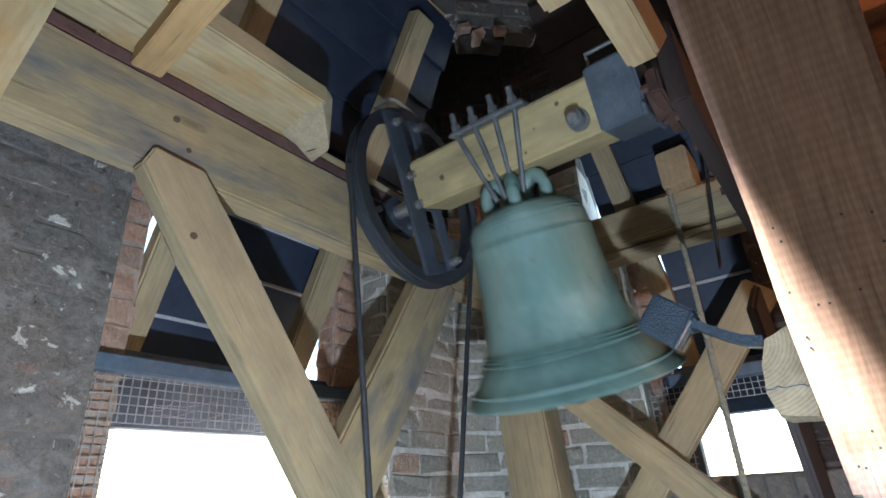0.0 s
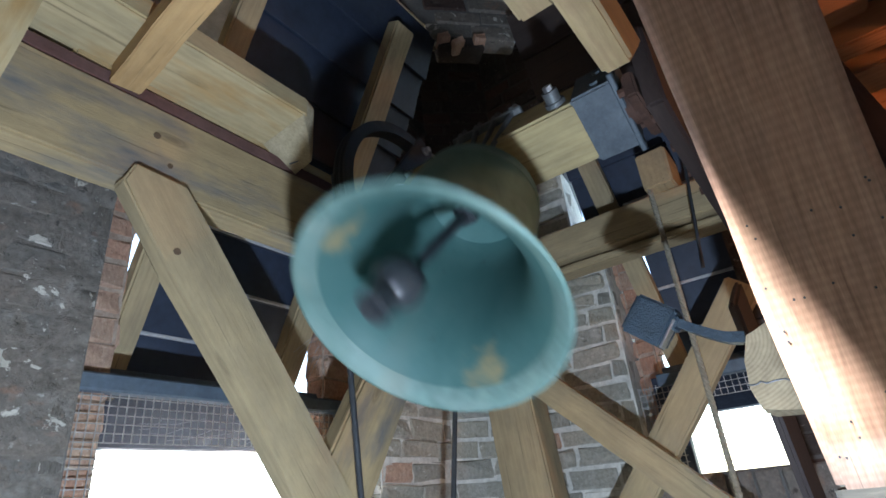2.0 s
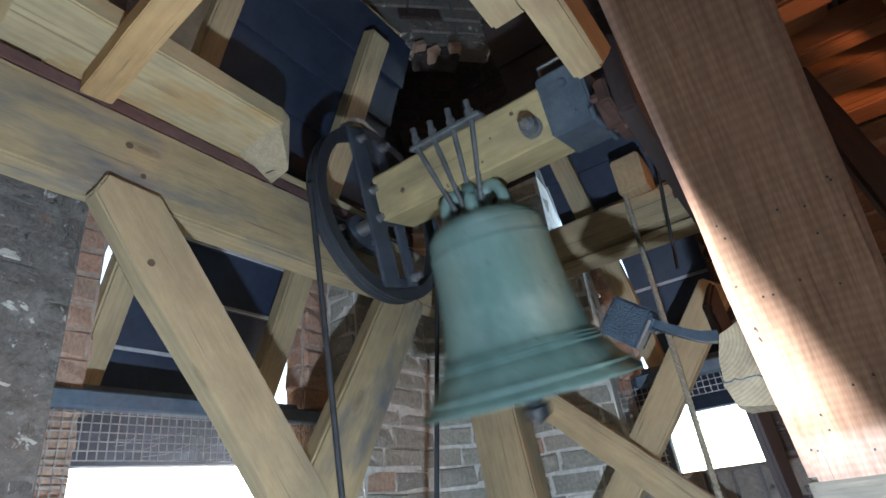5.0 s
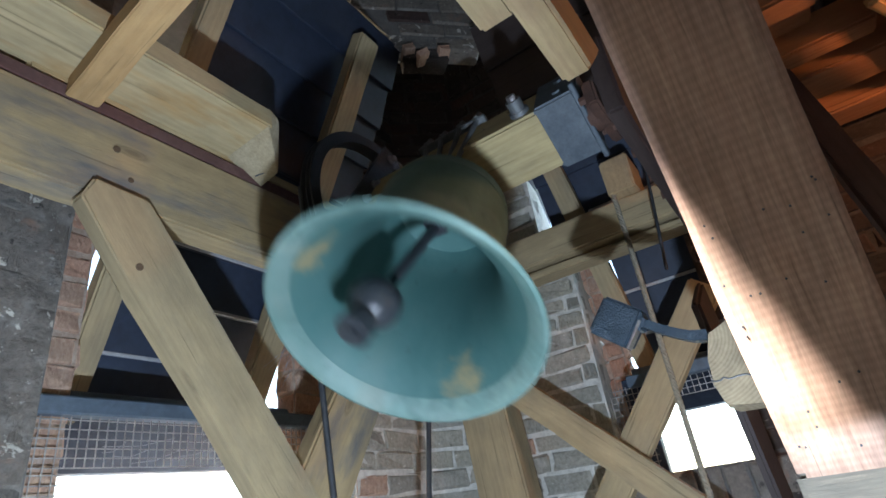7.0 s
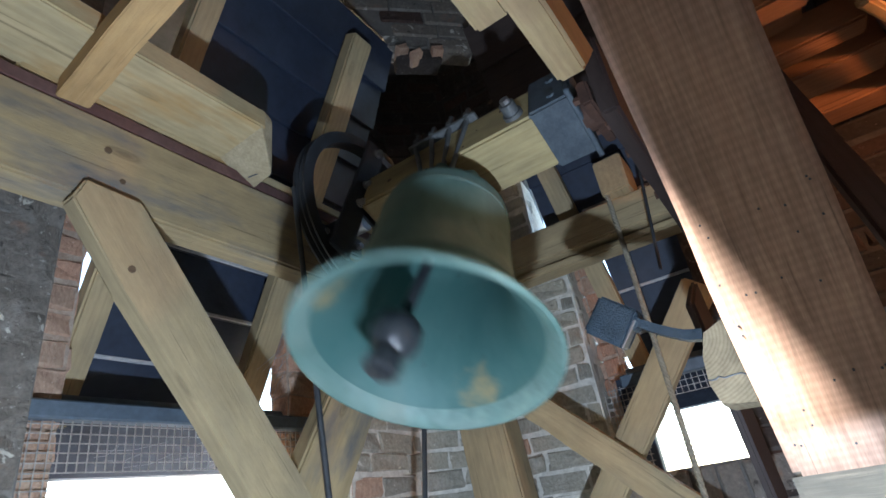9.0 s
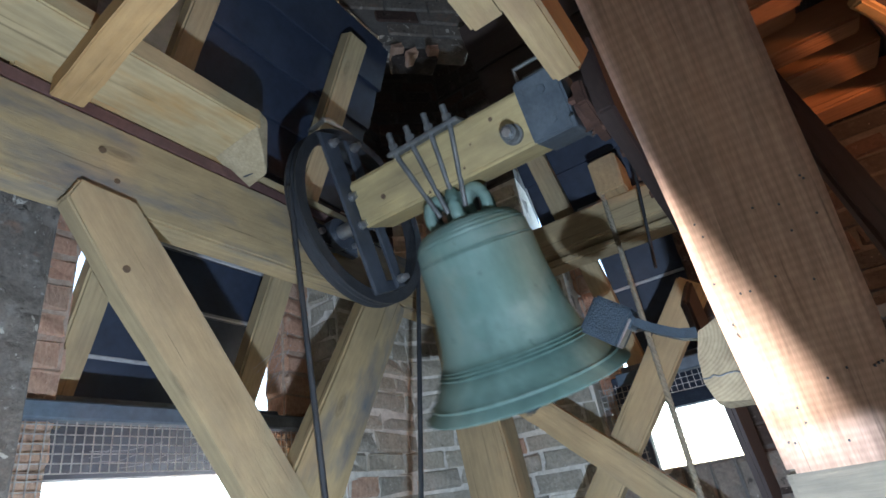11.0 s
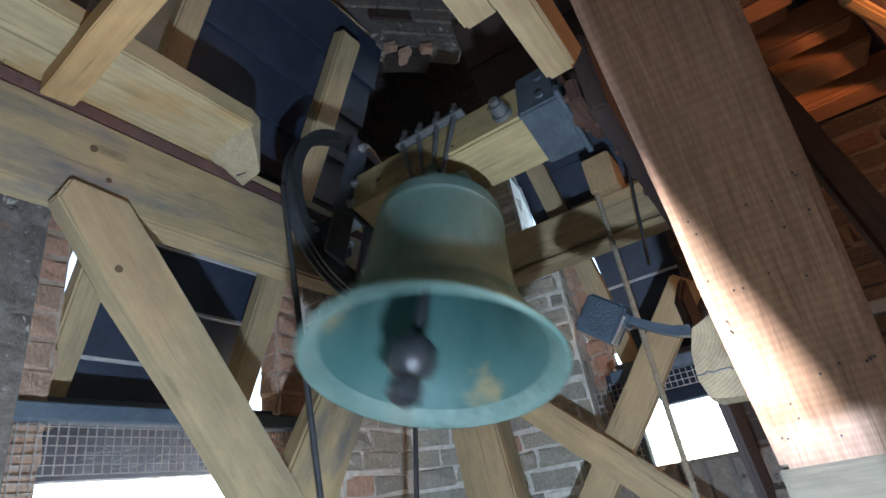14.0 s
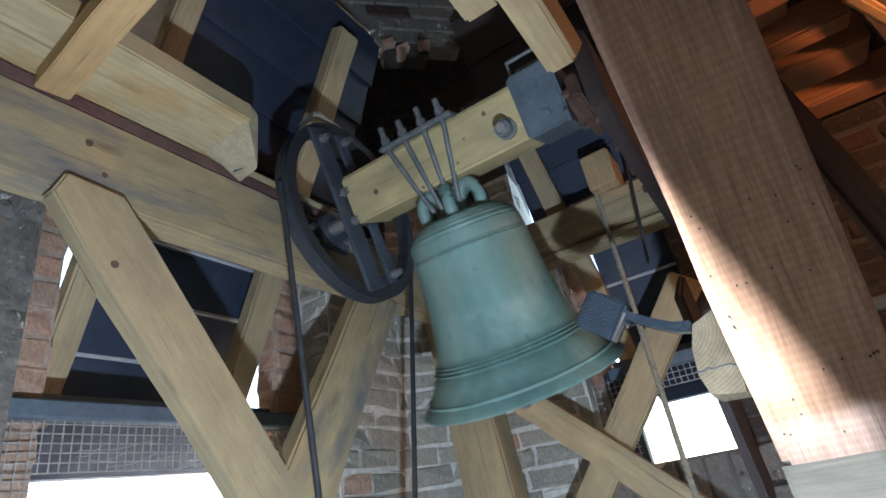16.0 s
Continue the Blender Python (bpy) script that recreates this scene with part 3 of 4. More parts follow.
part("chamfered_end", bm, SAWN, upper, "pale chamfered end with nail marks")
part("nail_mark", slab(0.004, 0.034, 0.004, 0.001), IRON, upper, m=pose(0.862, 1.045, Z(0.943), 0, 26, 12))
joist = timber("joist", (0.407, 1.072, Z(0.957)), (0.345, 0.2, Z(0.957)), 0.066, 0.056, WOOD_PALE, None, bevel=0.003)
tagged(joist, "orange pine joist resting on the head beam", "joist")
pad = timber("pad_block", (0.30, 0.191, Z(0.82)), (0.67, 0.191, Z(0.82)), 0.066, 0.20, DULLED_OAK, None)
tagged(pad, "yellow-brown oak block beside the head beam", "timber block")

# orange joists and boards of the deck beyond the frame
deck = thing("joisted_deck", "orange-lit deck of pine joists and boards overhead", "deck", kind="structure")
for x, w, y in ((1.594, 0.08, -0.49), (1.78, 0.15, -0.545), (2.03, 0.12, -1.65), (1.36, 0.08, -0.36)):
    timber("deck_joist", (x, -0.20, Z(1.05)), (x, y, Z(1.05)), w, 0.10, WOOD_JOIST, deck)
# boards coloured dark to give the shaded gaps between the joists
for i in range(7):
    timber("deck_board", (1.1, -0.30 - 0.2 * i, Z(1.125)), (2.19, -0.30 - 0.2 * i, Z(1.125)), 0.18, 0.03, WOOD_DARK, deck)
timber("soffit_panel", (1.50, -0.235, Z(1.075)), (1.50, -0.365, Z(1.075)), 0.10, 0.02, WOOD_JOIST, deck, "orange-lit board between the joists")
# dark header and pale batten stand for one timber's shaded and lit sides
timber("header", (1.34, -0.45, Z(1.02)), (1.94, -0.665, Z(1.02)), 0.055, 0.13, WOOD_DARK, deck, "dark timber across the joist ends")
timber("trimmer", (1.33, -0.425, Z(0.90)), (1.70, -0.63, Z(0.90)), 0.03, 0.03, WOOD_PALE, deck, "pale batten standing for the header's lit side")
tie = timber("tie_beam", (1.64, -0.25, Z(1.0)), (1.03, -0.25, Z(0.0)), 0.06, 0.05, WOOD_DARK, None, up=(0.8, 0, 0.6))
tagged(tie, "slanting dark timber behind the near strut", "timber")

# the brick squinch that closes the corner above the louvres
SQ = ((1.30, 2.46), (1.429, 2.20), (1.525, 2.02), (1.61, 1.93), (1.70, 1.96), (1.922, 2.13), (2.03, 2.26), (2.10, 2.60), (1.30, 2.60))
bm = bmesh.new()
near, far = ([bm.verts.new((x + d, 2.53 - x + d, Z(h))) for x, h in SQ] for d in (0.0, 0.09))
bm.faces.new(near)
bm.faces.new(far[::-1])
for i in range(len(SQ)):
    j = (i + 1) % len(SQ)
    bm.faces.new((near[j], near[i], far[i], far[j]))
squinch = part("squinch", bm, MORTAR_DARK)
tagged(squinch, "grey brick squinch across the tower corner", "wall", kind="structure")

# bearings that carry the axle, and a block on the cross beam from which the rope hangs
def bearing(y, side, iron, bolt_iron):
    b = thing("axle_bearing", "dark iron axle bearing bolted to the head beam" if side > 0 else "rusty iron axle bearing beside the near-black beam", "bearing", (1.20, y, 2.465), "axle bearings")
    part("housing", rod(bmesh.new(), (0, -0.022, 0), (0, 0.022, 0), 0.052, 28), iron, b, smooth=True)
    part("foot_plate", slab(0.20, 0.03, 0.07, 0.006, (0, 0.012 * side, -0.015), segs=2), iron, b)
    for x in (-0.078, 0.078):
        part("bolt", rod(bmesh.new(), (x, -0.02 * side, -0.015), (x, 0.0, -0.015), 0.011, 6), bolt_iron, b)
    return b
bearing(1.040, 1, IRON, STEEL)
bearing(0.178, -1, RUST, RUST)
hang = timber("rope_block", (1.88, 0.30, Z(1.062)), (2.05, 0.30, Z(1.062)), 0.105, 0.152, WOOD, None)
tagged(hang, "yellow oak block on the cross beam holding the rope", "timber block")

# ---------------------------------------------------------------- the bell
AX = (1.20, 0.60, 2.465)
bell = thing("swinging_bell", "green bronze church bell swinging on a wooden headstock", "bell", AX)
R = 0.2885
def bell_profile():
    top, lip = -0.140, -0.62
    H = top - lip
    out = [(0.0, 1.02), (0.34, 1.02), (0.43, 1.005), (0.455, 0.998), (0.452, 0.984), (0.475, 0.988), (0.492, 0.980), (0.488, 0.965), (0.51, 0.968), (0.525, 0.958), (0.518, 0.943), (0.54, 0.944), (0.553, 0.932), (0.545, 0.918), (0.562, 0.914), (0.567, 0.88),
           (0.572, 0.838), (0.583, 0.832), (0.566, 0.824), (0.584, 0.817), (0.580, 0.80), (0.588, 0.72), (0.60, 0.62), (0.62, 0.50), (0.65, 0.38), (0.695, 0.275), (0.722, 0.245), (0.742, 0.240), (0.722, 0.231), (0.730, 0.226), (0.756, 0.222), (0.734, 0.212), (0.742, 0.207), (0.772, 0.202), (0.748, 0.190), (0.758, 0.184), (0.79, 0.170),
           (0.83, 0.125), (0.88, 0.085), (0.915, 0.064), (0.928, 0.066), (0.925, 0.052), (0.985, 0.018), (1.0, 0.004), (0.995, -0.004), (0.97, -0.007), (0.94, 0.004), (0.895, 0.030), (0.855, 0.062)]
    inn = [(0.80, 0.10), (0.70, 0.18), (0.63, 0.28), (0.58, 0.40), (0.54, 0.55), (0.52, 0.72), (0.50, 0.85), (0.44, 0.91), (0.25, 0.94), (0.0, 0.945)]
    turn = lambda rows: [(max(r, 0.001) * R, lip + h * H) for r, h in rows]
    return turn(out), turn([(0.855, 0.062)] + inn)
outer, inner = bell_profile()
part("bell_body", lathe(outer, 96), BRONZE, bell, "green patinated bronze", smooth=True)
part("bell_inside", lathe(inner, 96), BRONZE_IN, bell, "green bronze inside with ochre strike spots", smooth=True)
# crown loops
crown = bmesh.new()
for k in range(6):
    a = math.pi * k / 3 + 0.3
    c, s = math.cos(a), math.sin(a)
    loop = [(0.066, -0.158)] + [(0.062 + 0.033 * math.cos(radians(q)), -0.100 + 0.046 * math.sin(radians(q))) for q in range(-60, 215, 18)] + [(0.030, -0.16)]
    tube(crown, [(r * c, r * s, z) for r, z in loop], [0.024] + [0.0165 + 0.002 * abs(math.cos(0.35 * q)) for q in range(len(loop) - 2)] + [0.022], 12)
rod(crown, (0, 0, -0.18), (0, 0, -0.05), 0.034, 16)
part("crown", crown, BRONZE, bell, smooth=True)
# headstock: a block with the axle below its middle
HZ = 0.033
block_m = pose(0, -0.012, HZ, 0, 0, 90)
hb = slab(0.578, 0.166, 0.146, 0.008, segs=2)
part("headstock", hb, WOOD_HEAD, bell, "yellow oak headstock block", m=block_m, smooth=True)
for y, z, r in ((0.175, 0.004, 0.011), (-0.13, 0.020, 0.004), (0.03, -0.045, 0.005), (-0.09, -0.030, 0.005), (-0.205, 0.055, 0.008)):
    part("knot", rod(bmesh.new(), (-0.078, y, z + HZ * 0.5), (-0.0842, y, z + HZ * 0.5), r, 12, r * 0.7), KNOT, bell)
part("top_plate", slab(0.206, 0.235, 0.014, 0.003, (0, -0.01, HZ + 0.081)), ROD, bell)
for sx in (-1, 1):
    for i, y in enumerate((0.083, 0.025, -0.038, -0.098)):
        bm = bmesh.new()
        rod(bm, (sx * 0.093, y, 0.172 - 0.006 * (i % 2)), (sx * 0.093, y, 0.10), 0.0085)
        rod(bm, (sx * 0.093, y, 0.10), (sx * 0.072, y * 0.45 - 0.006, -0.105), 0.0075)
        rod(bm, (sx * 0.093, y, 0.121), (sx * 0.093, y, 0.137), 0.014, 6)
        part("strap_rod", bm, ROD, bell, smooth=True)
counter = part("end_box", slab(0.182, 0.115, 0.166, 0.006, (0, -0.347, HZ + 0.006), segs=2), BOX, bell, "blue-grey painted steel end cap")
part("lifting_handle", tube(bmesh.new(), [(-0.03, -0.295, 0.115), (-0.03, -0.295, 0.175), (-0.03, -0.385, 0.175), (-0.03, -0.385, 0.115)], 0.006), ROD, counter)
part("lifting_handle", tube(bmesh.new(), [(0.05, -0.295, 0.115), (0.05, -0.295, 0.17), (0.05, -0.385, 0.17), (0.05, -0.385, 0.115)], 0.006), ROD, counter)
for z in (-0.005, 0.075):
    part("cap_bolt", rod(bmesh.new(), (-0.09, -0.355, z), (-0.097, -0.355, z), 0.011, 6), BOX, counter)
part("end_flange", slab(0.215, 0.014, 0.03, 0.003, (0.0, -0.40, -0.035)), BOX, counter)
bm = bmesh.new()
rod(bm, (-0.08, -0.247, 0.006), (-0.095, -0.247, 0.006), 0.027, 20)
rod(bm, (-0.095, -0.247, 0.006), (-0.125, -0.247, 0.006), 0.021, 18)
part("washer_bolt", bm, ROD, bell, smooth=True)
part("bolt_end", rod(bmesh.new(), (-0.125, -0.247, 0.006), (-0.138, -0.247, 0.006), 0.013, 6), STEEL, bell)
for y0, y1 in ((0.33, 0.47), (-0.40, -0.46)):
    part("gudgeon", rod(bmesh.new(), (0, y0, 0), (0, y1, 0), 0.024, 20), STEEL, bell, smooth=True)
# wheel
WY, WR = 0.325, 0.292
wheel = part("wheel", lathe([(WR - 0.036, -0.022), (WR, -0.022), (WR, -0.016), (WR - 0.012, -0.008), (WR - 0.002, -0.002), (WR - 0.002, 0.002), (WR - 0.012, 0.008), (WR, 0.016), (WR, 0.022), (WR - 0.036, 0.022), (WR - 0.030, 0.0), (WR - 0.036, -0.022)], 80), RUBBER, bell, "black grooved iron bell wheel", m=pose(0, WY, 0.018, 90, 0, 0), smooth=True)
part("spoke_bar", slab(0.075, 2 * WR - 0.07, 0.012, 0.003, (-0.09, 0, 0.040)), IRON, wheel)
for y, h in ((0.165, 0.17), (-0.145, 0.21)):
    part("spoke_bar", slab(0.045, h, 0.012, 0.003, (0.03, y, 0.030)), IRON, wheel)
part("cross_bar", slab(0.14, 0.035, 0.012, 0.003, (0.0, -0.235, 0.012)), IRON, wheel)
part("hub_plate", slab(0.15, 0.14, 0.012, 0.004, (-0.01, 0.015, 0.030)), IRON, wheel)
for x, y in ((-0.085, 0.045), (-0.085, -0.045), (-0.085, 0.22), (0.03, 0.22), (0.03, -0.225)):
    bm = bmesh.new()
    rod(bm, (x, y, 0.034), (x, y, 0.052), 0.014, 14)
    rod(bm, (x, y, 0.052), (x, y, 0.068), 0.010, 6)
    part("wheel_bolt", bm, STEEL, wheel)
spring = bmesh.new()
tube(spring, [(-0.10 + 0.0014 * k + 0.009 * math.cos(0.9 * k), 0.285 + 0.0008 * k + 0.009 * math.sin(0.9 * k) * 0.5, 0.009 * math.sin(0.9 * k)) for k in range(60)], 0.0028, 6)
part("rope_spring", spring, STEEL, wheel, "bright steel coil spring", smooth=True)
part("rope_end", tube(bmesh.new(), [(-0.02, 0.333, 0), (0.01, 0.338, 0), (0.05, 0.318, 0), (0.10, 0.295, 0)], 0.009), ROPE, wheel, "pale rope end tied to the spring", smooth=True)
# clapper
clapper = part("clapper", rod(bmesh.new(), (0, 0, 0), (0, 0, -0.40), 0.014, 14), CLAP, bell, "black greased iron clapper", m=pose(0, 0, -0.20))
part("ball", lathe([(0.001, 0.05), (0.03, 0.045), (0.052, 0.02), (0.055, -0.01), (0.045, -0.035), (0.026, -0.05), (0.024, -0.062), (0.036, -0.066), (0.036, -0.095), (0.016, -0.097), (0.016, -0.11), (0.001, -0.11)], 28), CLAP, clapper, m=pose(0, 0, -0.40), smooth=True)
part("clevis", slab(0.05, 0.05, 0.09, 0.006, (0, 0, -0.03)), CLAP, clapper)

# ---------------------------------------------------------------- ropes, hammer
def rope(name, a, b, r, material, label):
    bm = bmesh.new()
    a, b = Vector(a), Vector(b)
    n = 60
    tube(bm, [a.lerp(b, i / n) for i in range(n + 1)], r, 10)
    return tagged(part(name, bm, material, None, smooth=True), label, "rope", "bell ropes")
rope("drive_rope", (0.900, 0.925, Z(0.86)), (1.03, 0.925, Z(-0.5)), 0.0075, RUBBER, "black rope running down from the bell wheel")
rope("drive_rope", (1.478, 0.925, Z(0.80)), (1.215, 0.925, Z(-0.5)), 0.0075, RUBBER, "black rope running down from the bell wheel")
strands = bmesh.new()
for k in range(3):
    tube(strands, [(1.895 + 0.0048 * math.cos(0.55 * i + 2.094 * k), 0.337 + 0.0025 * i / 400 + 0.0048 * math.sin(0.55 * i + 2.094 * k), Z(0.99 - 1.59 * i / 400)) for i in range(401)], 0.0056, 6)
tagged(part("pull_rope", strands, ROPE, None, smooth=True), "pale twisted hemp rope hanging beside the hammer", "rope", "bell ropes")
rope("thin_rope", (1.75, 0.16, Z(1.15)), (1.75, 0.225, Z(0.60)), 0.005, RUBBER, "thin dark cord hanging from the frame")

hammer = thing("striking_hammer", "blue-black painted steel striking hammer on a bent arm", "hammer")
head = bmesh.new()
slab(0.06, 0.092, 0.088, 0.006, bm=head, segs=2)
HEAD = pose(1.22, 0.281, Z(0.334), 40, 0, 0)
part("head", head, HAMMER, hammer, m=HEAD, smooth=True)
part("face_plate", slab(0.030, 0.006, 0.066, 0.002), STEEL, hammer, "worn bright striking face", m=HEAD @ pose(-0.012, -0.0465, -0.010))
bm = bmesh.new()
arm = [(0.262, 0.338), (0.24, 0.326), (0.215, 0.306), (0.19, 0.289), (0.165, 0.274), (0.145, 0.264), (0.115, 0.257)]
for i, (y, h) in enumerate(arm):
    ring = [bm.verts.new((1.22 + dx, y, Z(h + dz))) for dx, dz in ((-0.016, -0.011), (0.016, -0.011), (0.016, 0.011), (-0.016, 0.011))]
    if i:
        for k in range(4):
            bm.faces.new((last[k], last[(k + 1) % 4], ring[(k + 1) % 4], ring[k]))
    else:
        bm.faces.new(ring)
    last = ring
bm.faces.new(last[::-1])
part("arm", bm, HAMMER, hammer)
part("fork", slab(0.044, 0.034, 0.032, 0.004), HAMMER, hammer, m=pose(1.22, 0.242, Z(0.323), 38, 0, 0))
bm = bmesh.new()
BLOCK = ((0.115, 0.256), (0.092, 0.264), (0.068, 0.273), (0.058, 0.23), (0.060, 0.17), (0.063, 0.112), (0.100, 0.117), (0.124, 0.119), (0.136, 0.16), (0.127, 0.21))
cuts = 4
rings = [[bm.verts.new((1.19 + 0.16 * c / cuts, y + random.uniform(-0.003, 0.003), Z(h + random.uniform(-0.003, 0.003)))) for y, h in BLOCK] for c in range(cuts + 1)]
bm.faces.new(rings[0])
bm.faces.new(rings[-1][::-1])
for a, b in zip(rings, rings[1:]):
    for k in range(len(BLOCK)):
        bm.faces.new((a[k], a[k - 1], b[k - 1], b[k]))
bmesh.ops.bevel(bm, geom=[e for e in bm.edges if e.calc_face_angle(0) > 0.7], offset=0.004, segments=1, affect="EDGES")
block = part("hammer_block", bm, END_RINGS)
part("split", tube(bmesh.new(), [(1.189, 0.136 - 0.0078 * k, Z(0.168 - 0.0005 * k + random.uniform(-0.0025, 0.0025))) for k in range(10)], 0.0016, 5), IRON, block, "dark split across the end grain")
tagged(block, "split timber block that carries the hammer arm", "timber block")

# nails in the planed strut's face
strut_face = [o for o in frame_.children if o.data.materials[0] == WOOD_RED][0]
for i in range(26):
    ob = part("nail", rod(bmesh.new(), (0, 0, -0.002), (0, 0, 0.001), 0.0016, 8), IRON, strut_face)
    ob.matrix_basis = Matrix.Translation((0.05 + 0.42 * random.random(), random.choice((-0.07, -0.035, 0.0, 0.045, 0.07)) + random.uniform(-0.008, 0.008), -0.0505))

# cobwebs by the louvred window
webs = bmesh.new()
for i in range(16):
    a = Vector((1.33 + random.uniform(-0.03, 0.03), 1.57, Z(random.uniform(0.45, 0.62))))
    b = Vector((1.43 + random.uniform(-0.04, 0.05), 1.49, Z(random.uniform(0.60, 0.85))))
    if i > 6:
        a = Vector((random.uniform(0.7, 1.1), 1.492, Z(random.uniform(0.235, 0.30))))
        b = a + Vector((random.uniform(0.05, 0.2), 0, random.uniform(0.01, 0.06)))
    mid = (a + b) / 2 - Vector((0, 0, 0.01))
    tube(webs, [a, mid, b], 0.0007, 4)
web = part("cobweb", webs, PALE_GREY, None)
tagged(web, "thin pale cobweb strands by the window", "cobweb", kind="stuff")

# ---------------------------------------------------------------- bricks
def brick_meshes(material, n=5, size=(0.205, 0.1, 0.064), rough=0.004):
    out = []
    for k in range(n):
        bm = bmesh.new()
        bmesh.ops.create_cube(bm, size=1, matrix=Matrix.Diagonal((*size, 1)))
        bmesh.ops.bevel(bm, geom=bm.edges[:], offset=0.007, segments=1, affect="EDGES")
        for v in bm.verts:
            v.co += Vector([rough * random.uniform(-1, 1) for _ in range(3)])
        me = bpy.data.meshes.new("brick")
        bm.to_mesh(me)
        bm.free()
        me.materials.append(material)
        out.append(me)
    return out

GREYS, REDS, WASHED = brick_meshes(BRICK_GREY, 12, size=(0.207, 0.1, 0.0655), rough=0.008), brick_meshes(BRICK_RED, 8, rough=0.009), brick_meshes(BRICK_WASH, 7, size=(0.212, 0.1, 0.0755), rough=0.003)
BLACKS = brick_meshes(BRICK_BLACK, rough=0.006)

def courses(parent, a, b, z0, z1, meshes, odd=None, course=0.076, proud=0.008, length=0.215, jitter=0.005, chance=0.015, keep=None):
    """Bricks in running bond on the upright face from a to b, which looks to the right of that way."""
    a, b = Vector((*a, 0)), Vector((*b, 0))
    d = (b - a).normalized()
    out = Vector((d.y, -d.x, 0))
    full = (b - a).length
    for i in range(int((z1 - z0) / course)):
        s = -random.choice((0.0, 0.5)) * length if i % 2 else -0.25 * length
        while s < full - 0.02:
            e = min(s + length, full)
            s0 = max(s, 0)
            mid = a + d * ((s0 + e) / 2)
            if e - s0 > 0.03 and (keep is None or keep(mid.x, z0 + (i + 0.5) * course)):
                ms = odd if odd and random.random() < chance else meshes
                ob = new("brick", random.choice(ms))
                c = a + d * ((s0 + e) / 2) + out * (proud - 0.05 + random.uniform(-jitter, jitter))
                ob.matrix_basis = Matrix.Translation((c.x, c.y, z0 + (i + 0.5) * course)) @ pose(0, 0, random.uniform(-0.003, 0.003), 0, random.uniform(-0.8, 0.8), math.degrees(math.atan2(d.y, d.x))) @ Matrix.Diagonal(((e - s0 - 0.011) / 0.205, 1, 1, 1))
                ob.parent = parent
            s = e

def wash_skin():
    """The worn coat of limewash over the near wall: an uneven sheet from which the bricks' faces stand out in places."""
    bm = bmesh.new()
    nx, nz, x0, z0, step = 74, 122, -0.34, Z(-0.2), 0.012
    grid = []
    for i in range(nx):
        row = []
        for k in range(nz):
            x, z = min(x0 + i * step, 0.5395), z0 + k * step
            p = Vector((x, 0.0, z))
            p.z += 0.01 * noise.noise(p * 5)
            d = 0.010 * noise.noise(p * 7) + 0.012 * noise.noise(p * 15 + Vector((3, 1, 7))) + 0.006 * noise.noise(p * 40)
            course = abs(((p.z - z0) / 0.076) % 1.0 - 0.5) * 2
            d += 0.005 * (1 - course ** 6) - 0.002
            row.append(bm.verts.new((x, YI - 0.004 - max(d, -0.003), z)))
        grid.append(row)
    for i in range(nx - 1):
        for k in range(nz - 1):
            bm.faces.new((grid[i][k], grid[i + 1][k], grid[i + 1][k + 1], grid[i][k + 1]))
    return part("limewash_coat", bm, BRICK_WASH, wall_north, "grey flaking limewash with pale and orange patches", smooth=True)
wash_skin()
courses(wall_north, (-0.32, YI), (0.54, YI), Z(-0.2), Z(1.02), WASHED, REDS, proud=0.0038, jitter=0.0008, chance=0.0)
courses(jamb_nw, (0.55, 1.51), (0.66, 1.51), Z(-0.05), Z(1.0), REDS)
courses(jamb_nw, (0.66, 1.52), (0.66, 1.75), Z(-0.05), Z(1.0), REDS)
courses(jamb_ne, (1.388, 1.51), (1.515, 1.51), Z(-0.05), Z(1.1), REDS)
courses(jamb_ne, (1.388, 1.598), (1.388, 1.512), Z(-0.05), Z(1.1), REDS)
courses(corner, (1.52, 1.50), (1.52, YI), Z(0.0), Z(1.4), GREYS, REDS)
courses(corner, (1.52, YI), (1.95, YI), Z(-0.2), Z(1.09), GREYS, REDS)
courses(middle_corner, (1.52, YI), (1.95, YI), Z(1.10), Z(1.42), BLACKS)
courses(upper_corner, (1.52, YI), (1.95, YI), Z(1.425), Z(2.4), BLACKS, REDS)
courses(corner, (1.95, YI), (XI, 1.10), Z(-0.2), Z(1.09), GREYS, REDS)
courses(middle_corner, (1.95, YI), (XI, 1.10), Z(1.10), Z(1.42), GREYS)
courses(upper_corner, (1.95, YI), (XI, 1.10), Z(1.425), Z(2.4), BLACKS)
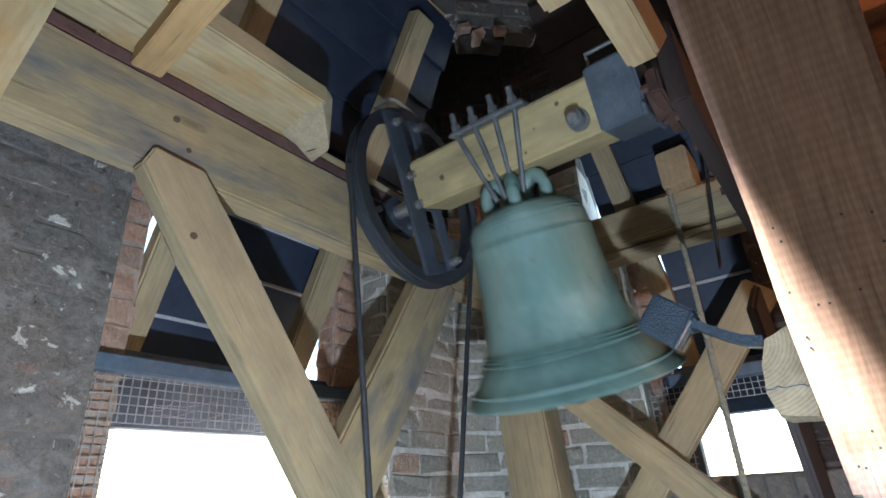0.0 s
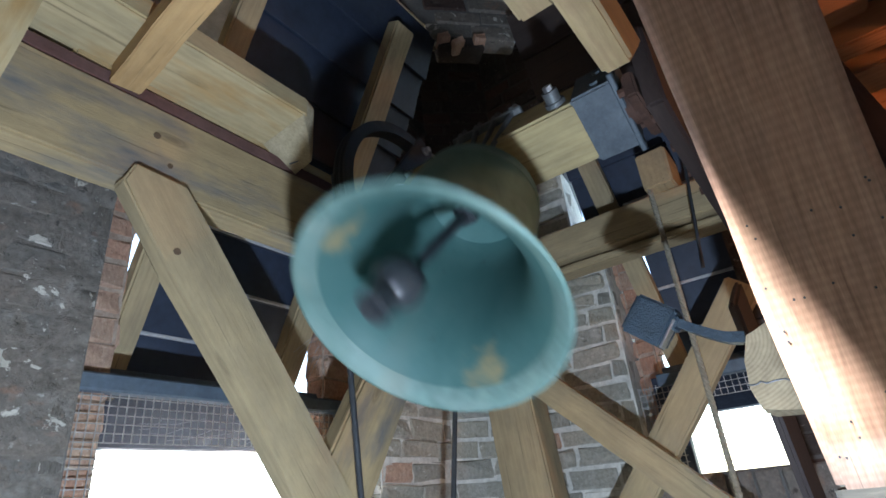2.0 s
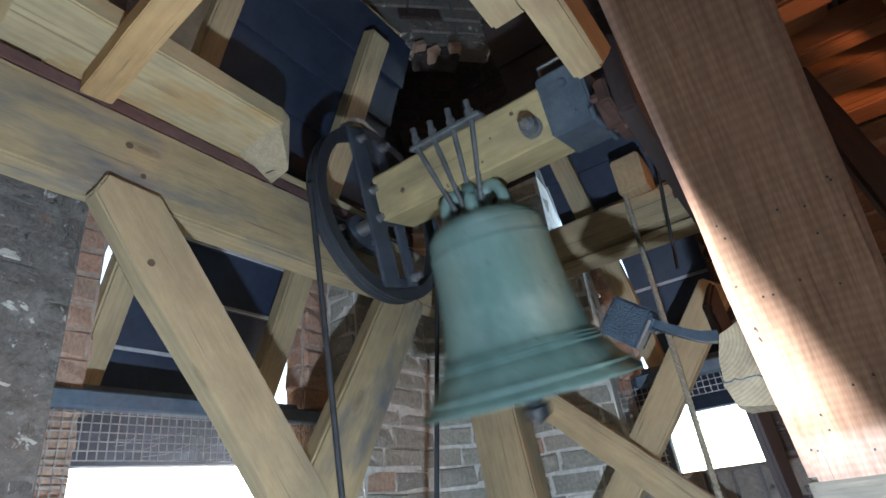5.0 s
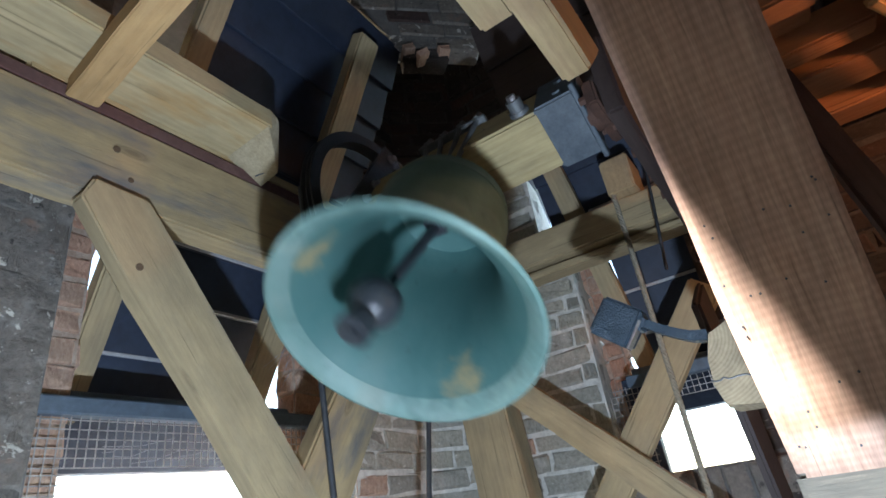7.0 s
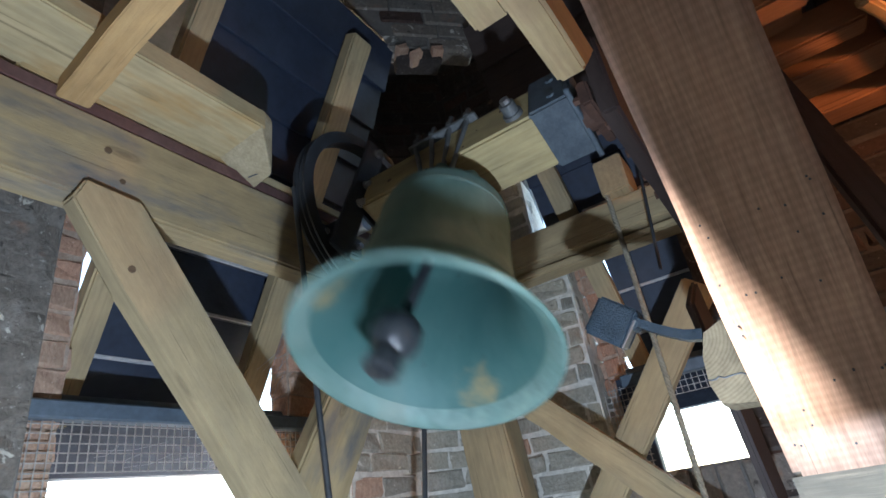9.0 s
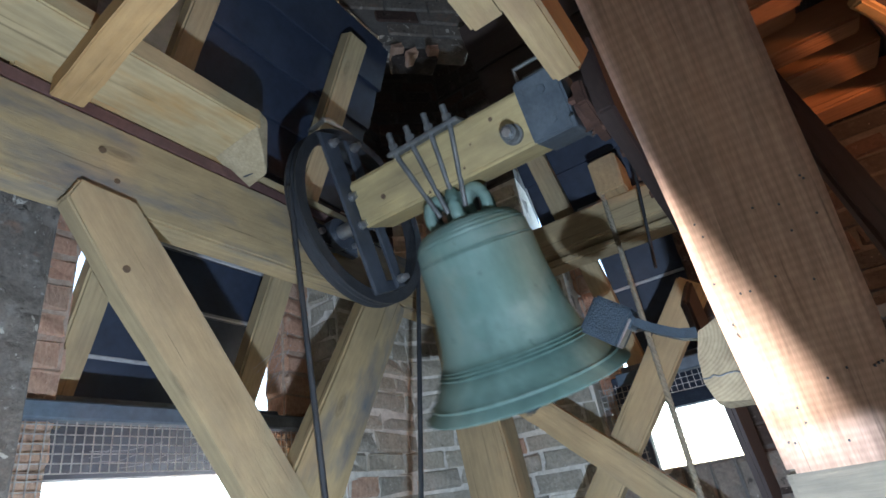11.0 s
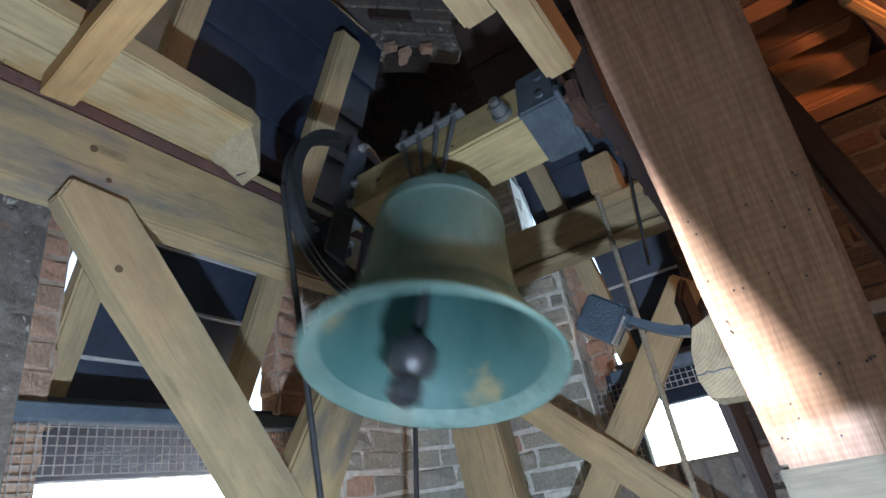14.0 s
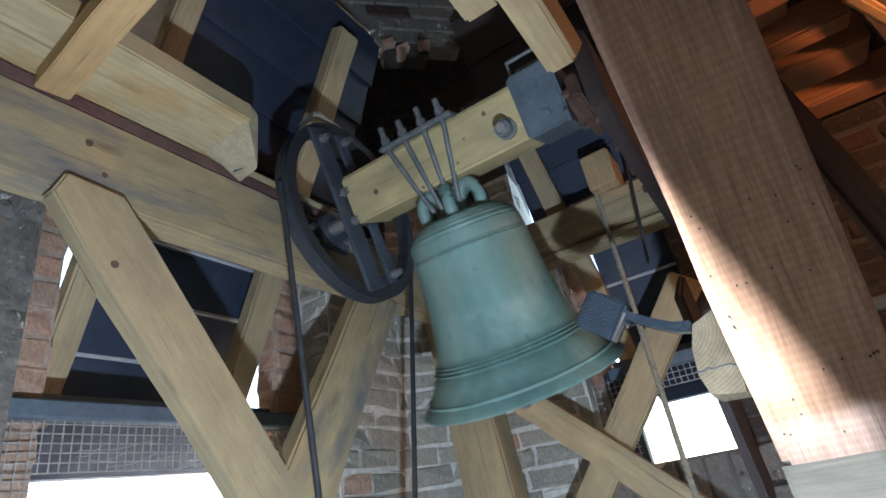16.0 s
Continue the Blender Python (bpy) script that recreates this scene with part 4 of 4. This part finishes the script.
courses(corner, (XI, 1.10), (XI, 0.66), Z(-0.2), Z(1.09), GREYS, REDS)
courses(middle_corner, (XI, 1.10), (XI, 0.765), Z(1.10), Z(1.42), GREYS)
courses(upper_corner, (XI, 1.10), (XI, 0.765), Z(1.425), Z(2.4), BLACKS)
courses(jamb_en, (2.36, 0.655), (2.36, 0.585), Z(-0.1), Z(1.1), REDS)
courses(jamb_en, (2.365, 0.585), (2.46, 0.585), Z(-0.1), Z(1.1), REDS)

courses(wall_east, (XI, 0.19), (XI, -1.0), Z(-0.1), Z(1.2), BLACKS)
courses(squinch, (1.30, 1.23), (2.10, 0.43), Z(1.855), Z(2.58), WASHED, BLACKS, chance=0.25, course=0.081, keep=lambda x, z: z - E0 > max(1.86 + 2.15 * (1.59 - x), 1.86 + 0.86 * (x - 1.66)))
for x, h, turn in ((1.585, 1.905, -18), (1.628, 1.878, -24), (1.70, 1.905, -5)):
    ob = new("brick", random.choice(REDS))
    ob.matrix_basis = pose(x, 2.53 - x, Z(h), 0, turn, -45) @ Matrix.Diagonal((0.26, 0.85, 0.5, 1))
    ob.parent = squinch
for i in range(13):
    ob = new("brick", random.choice(WASHED))
    ob.matrix_basis = pose(2.237 + random.uniform(-0.006, 0.006), 0.63 - 0.084 * i, Z(-0.066 + random.uniform(-0.010, 0.006)), 0, 90 + random.uniform(-2, 2), 90) @ Matrix.Diagonal((1, 1, 0.97, 1))
    ob.parent = sill_e

# ---------------------------------------------------------------- motion
def swing(t):
    """The bell's lean in degrees, away from the near side: a slowly dying swing."""
    return 3.0 + 50.0 * math.exp(-t / 43.0) * math.cos(2 * math.pi * (t - 1.335) / 1.657)

def clap(t):
    """The clapper's lean against the bell."""
    return 3.0 + (20.0 - 0.7 * t) * math.cos(2 * math.pi * (t - 1.39) / 1.657)

def motions():
    times = [i / 10 for i in range(161)]
    walk(bell, [(t, pose(*AX, 0, -swing(t), 0)) for t in times])
    walk(clapper, [(t, pose(0, 0, -0.20, 4.6, -clap(t), 0)) for t in times])

motions()
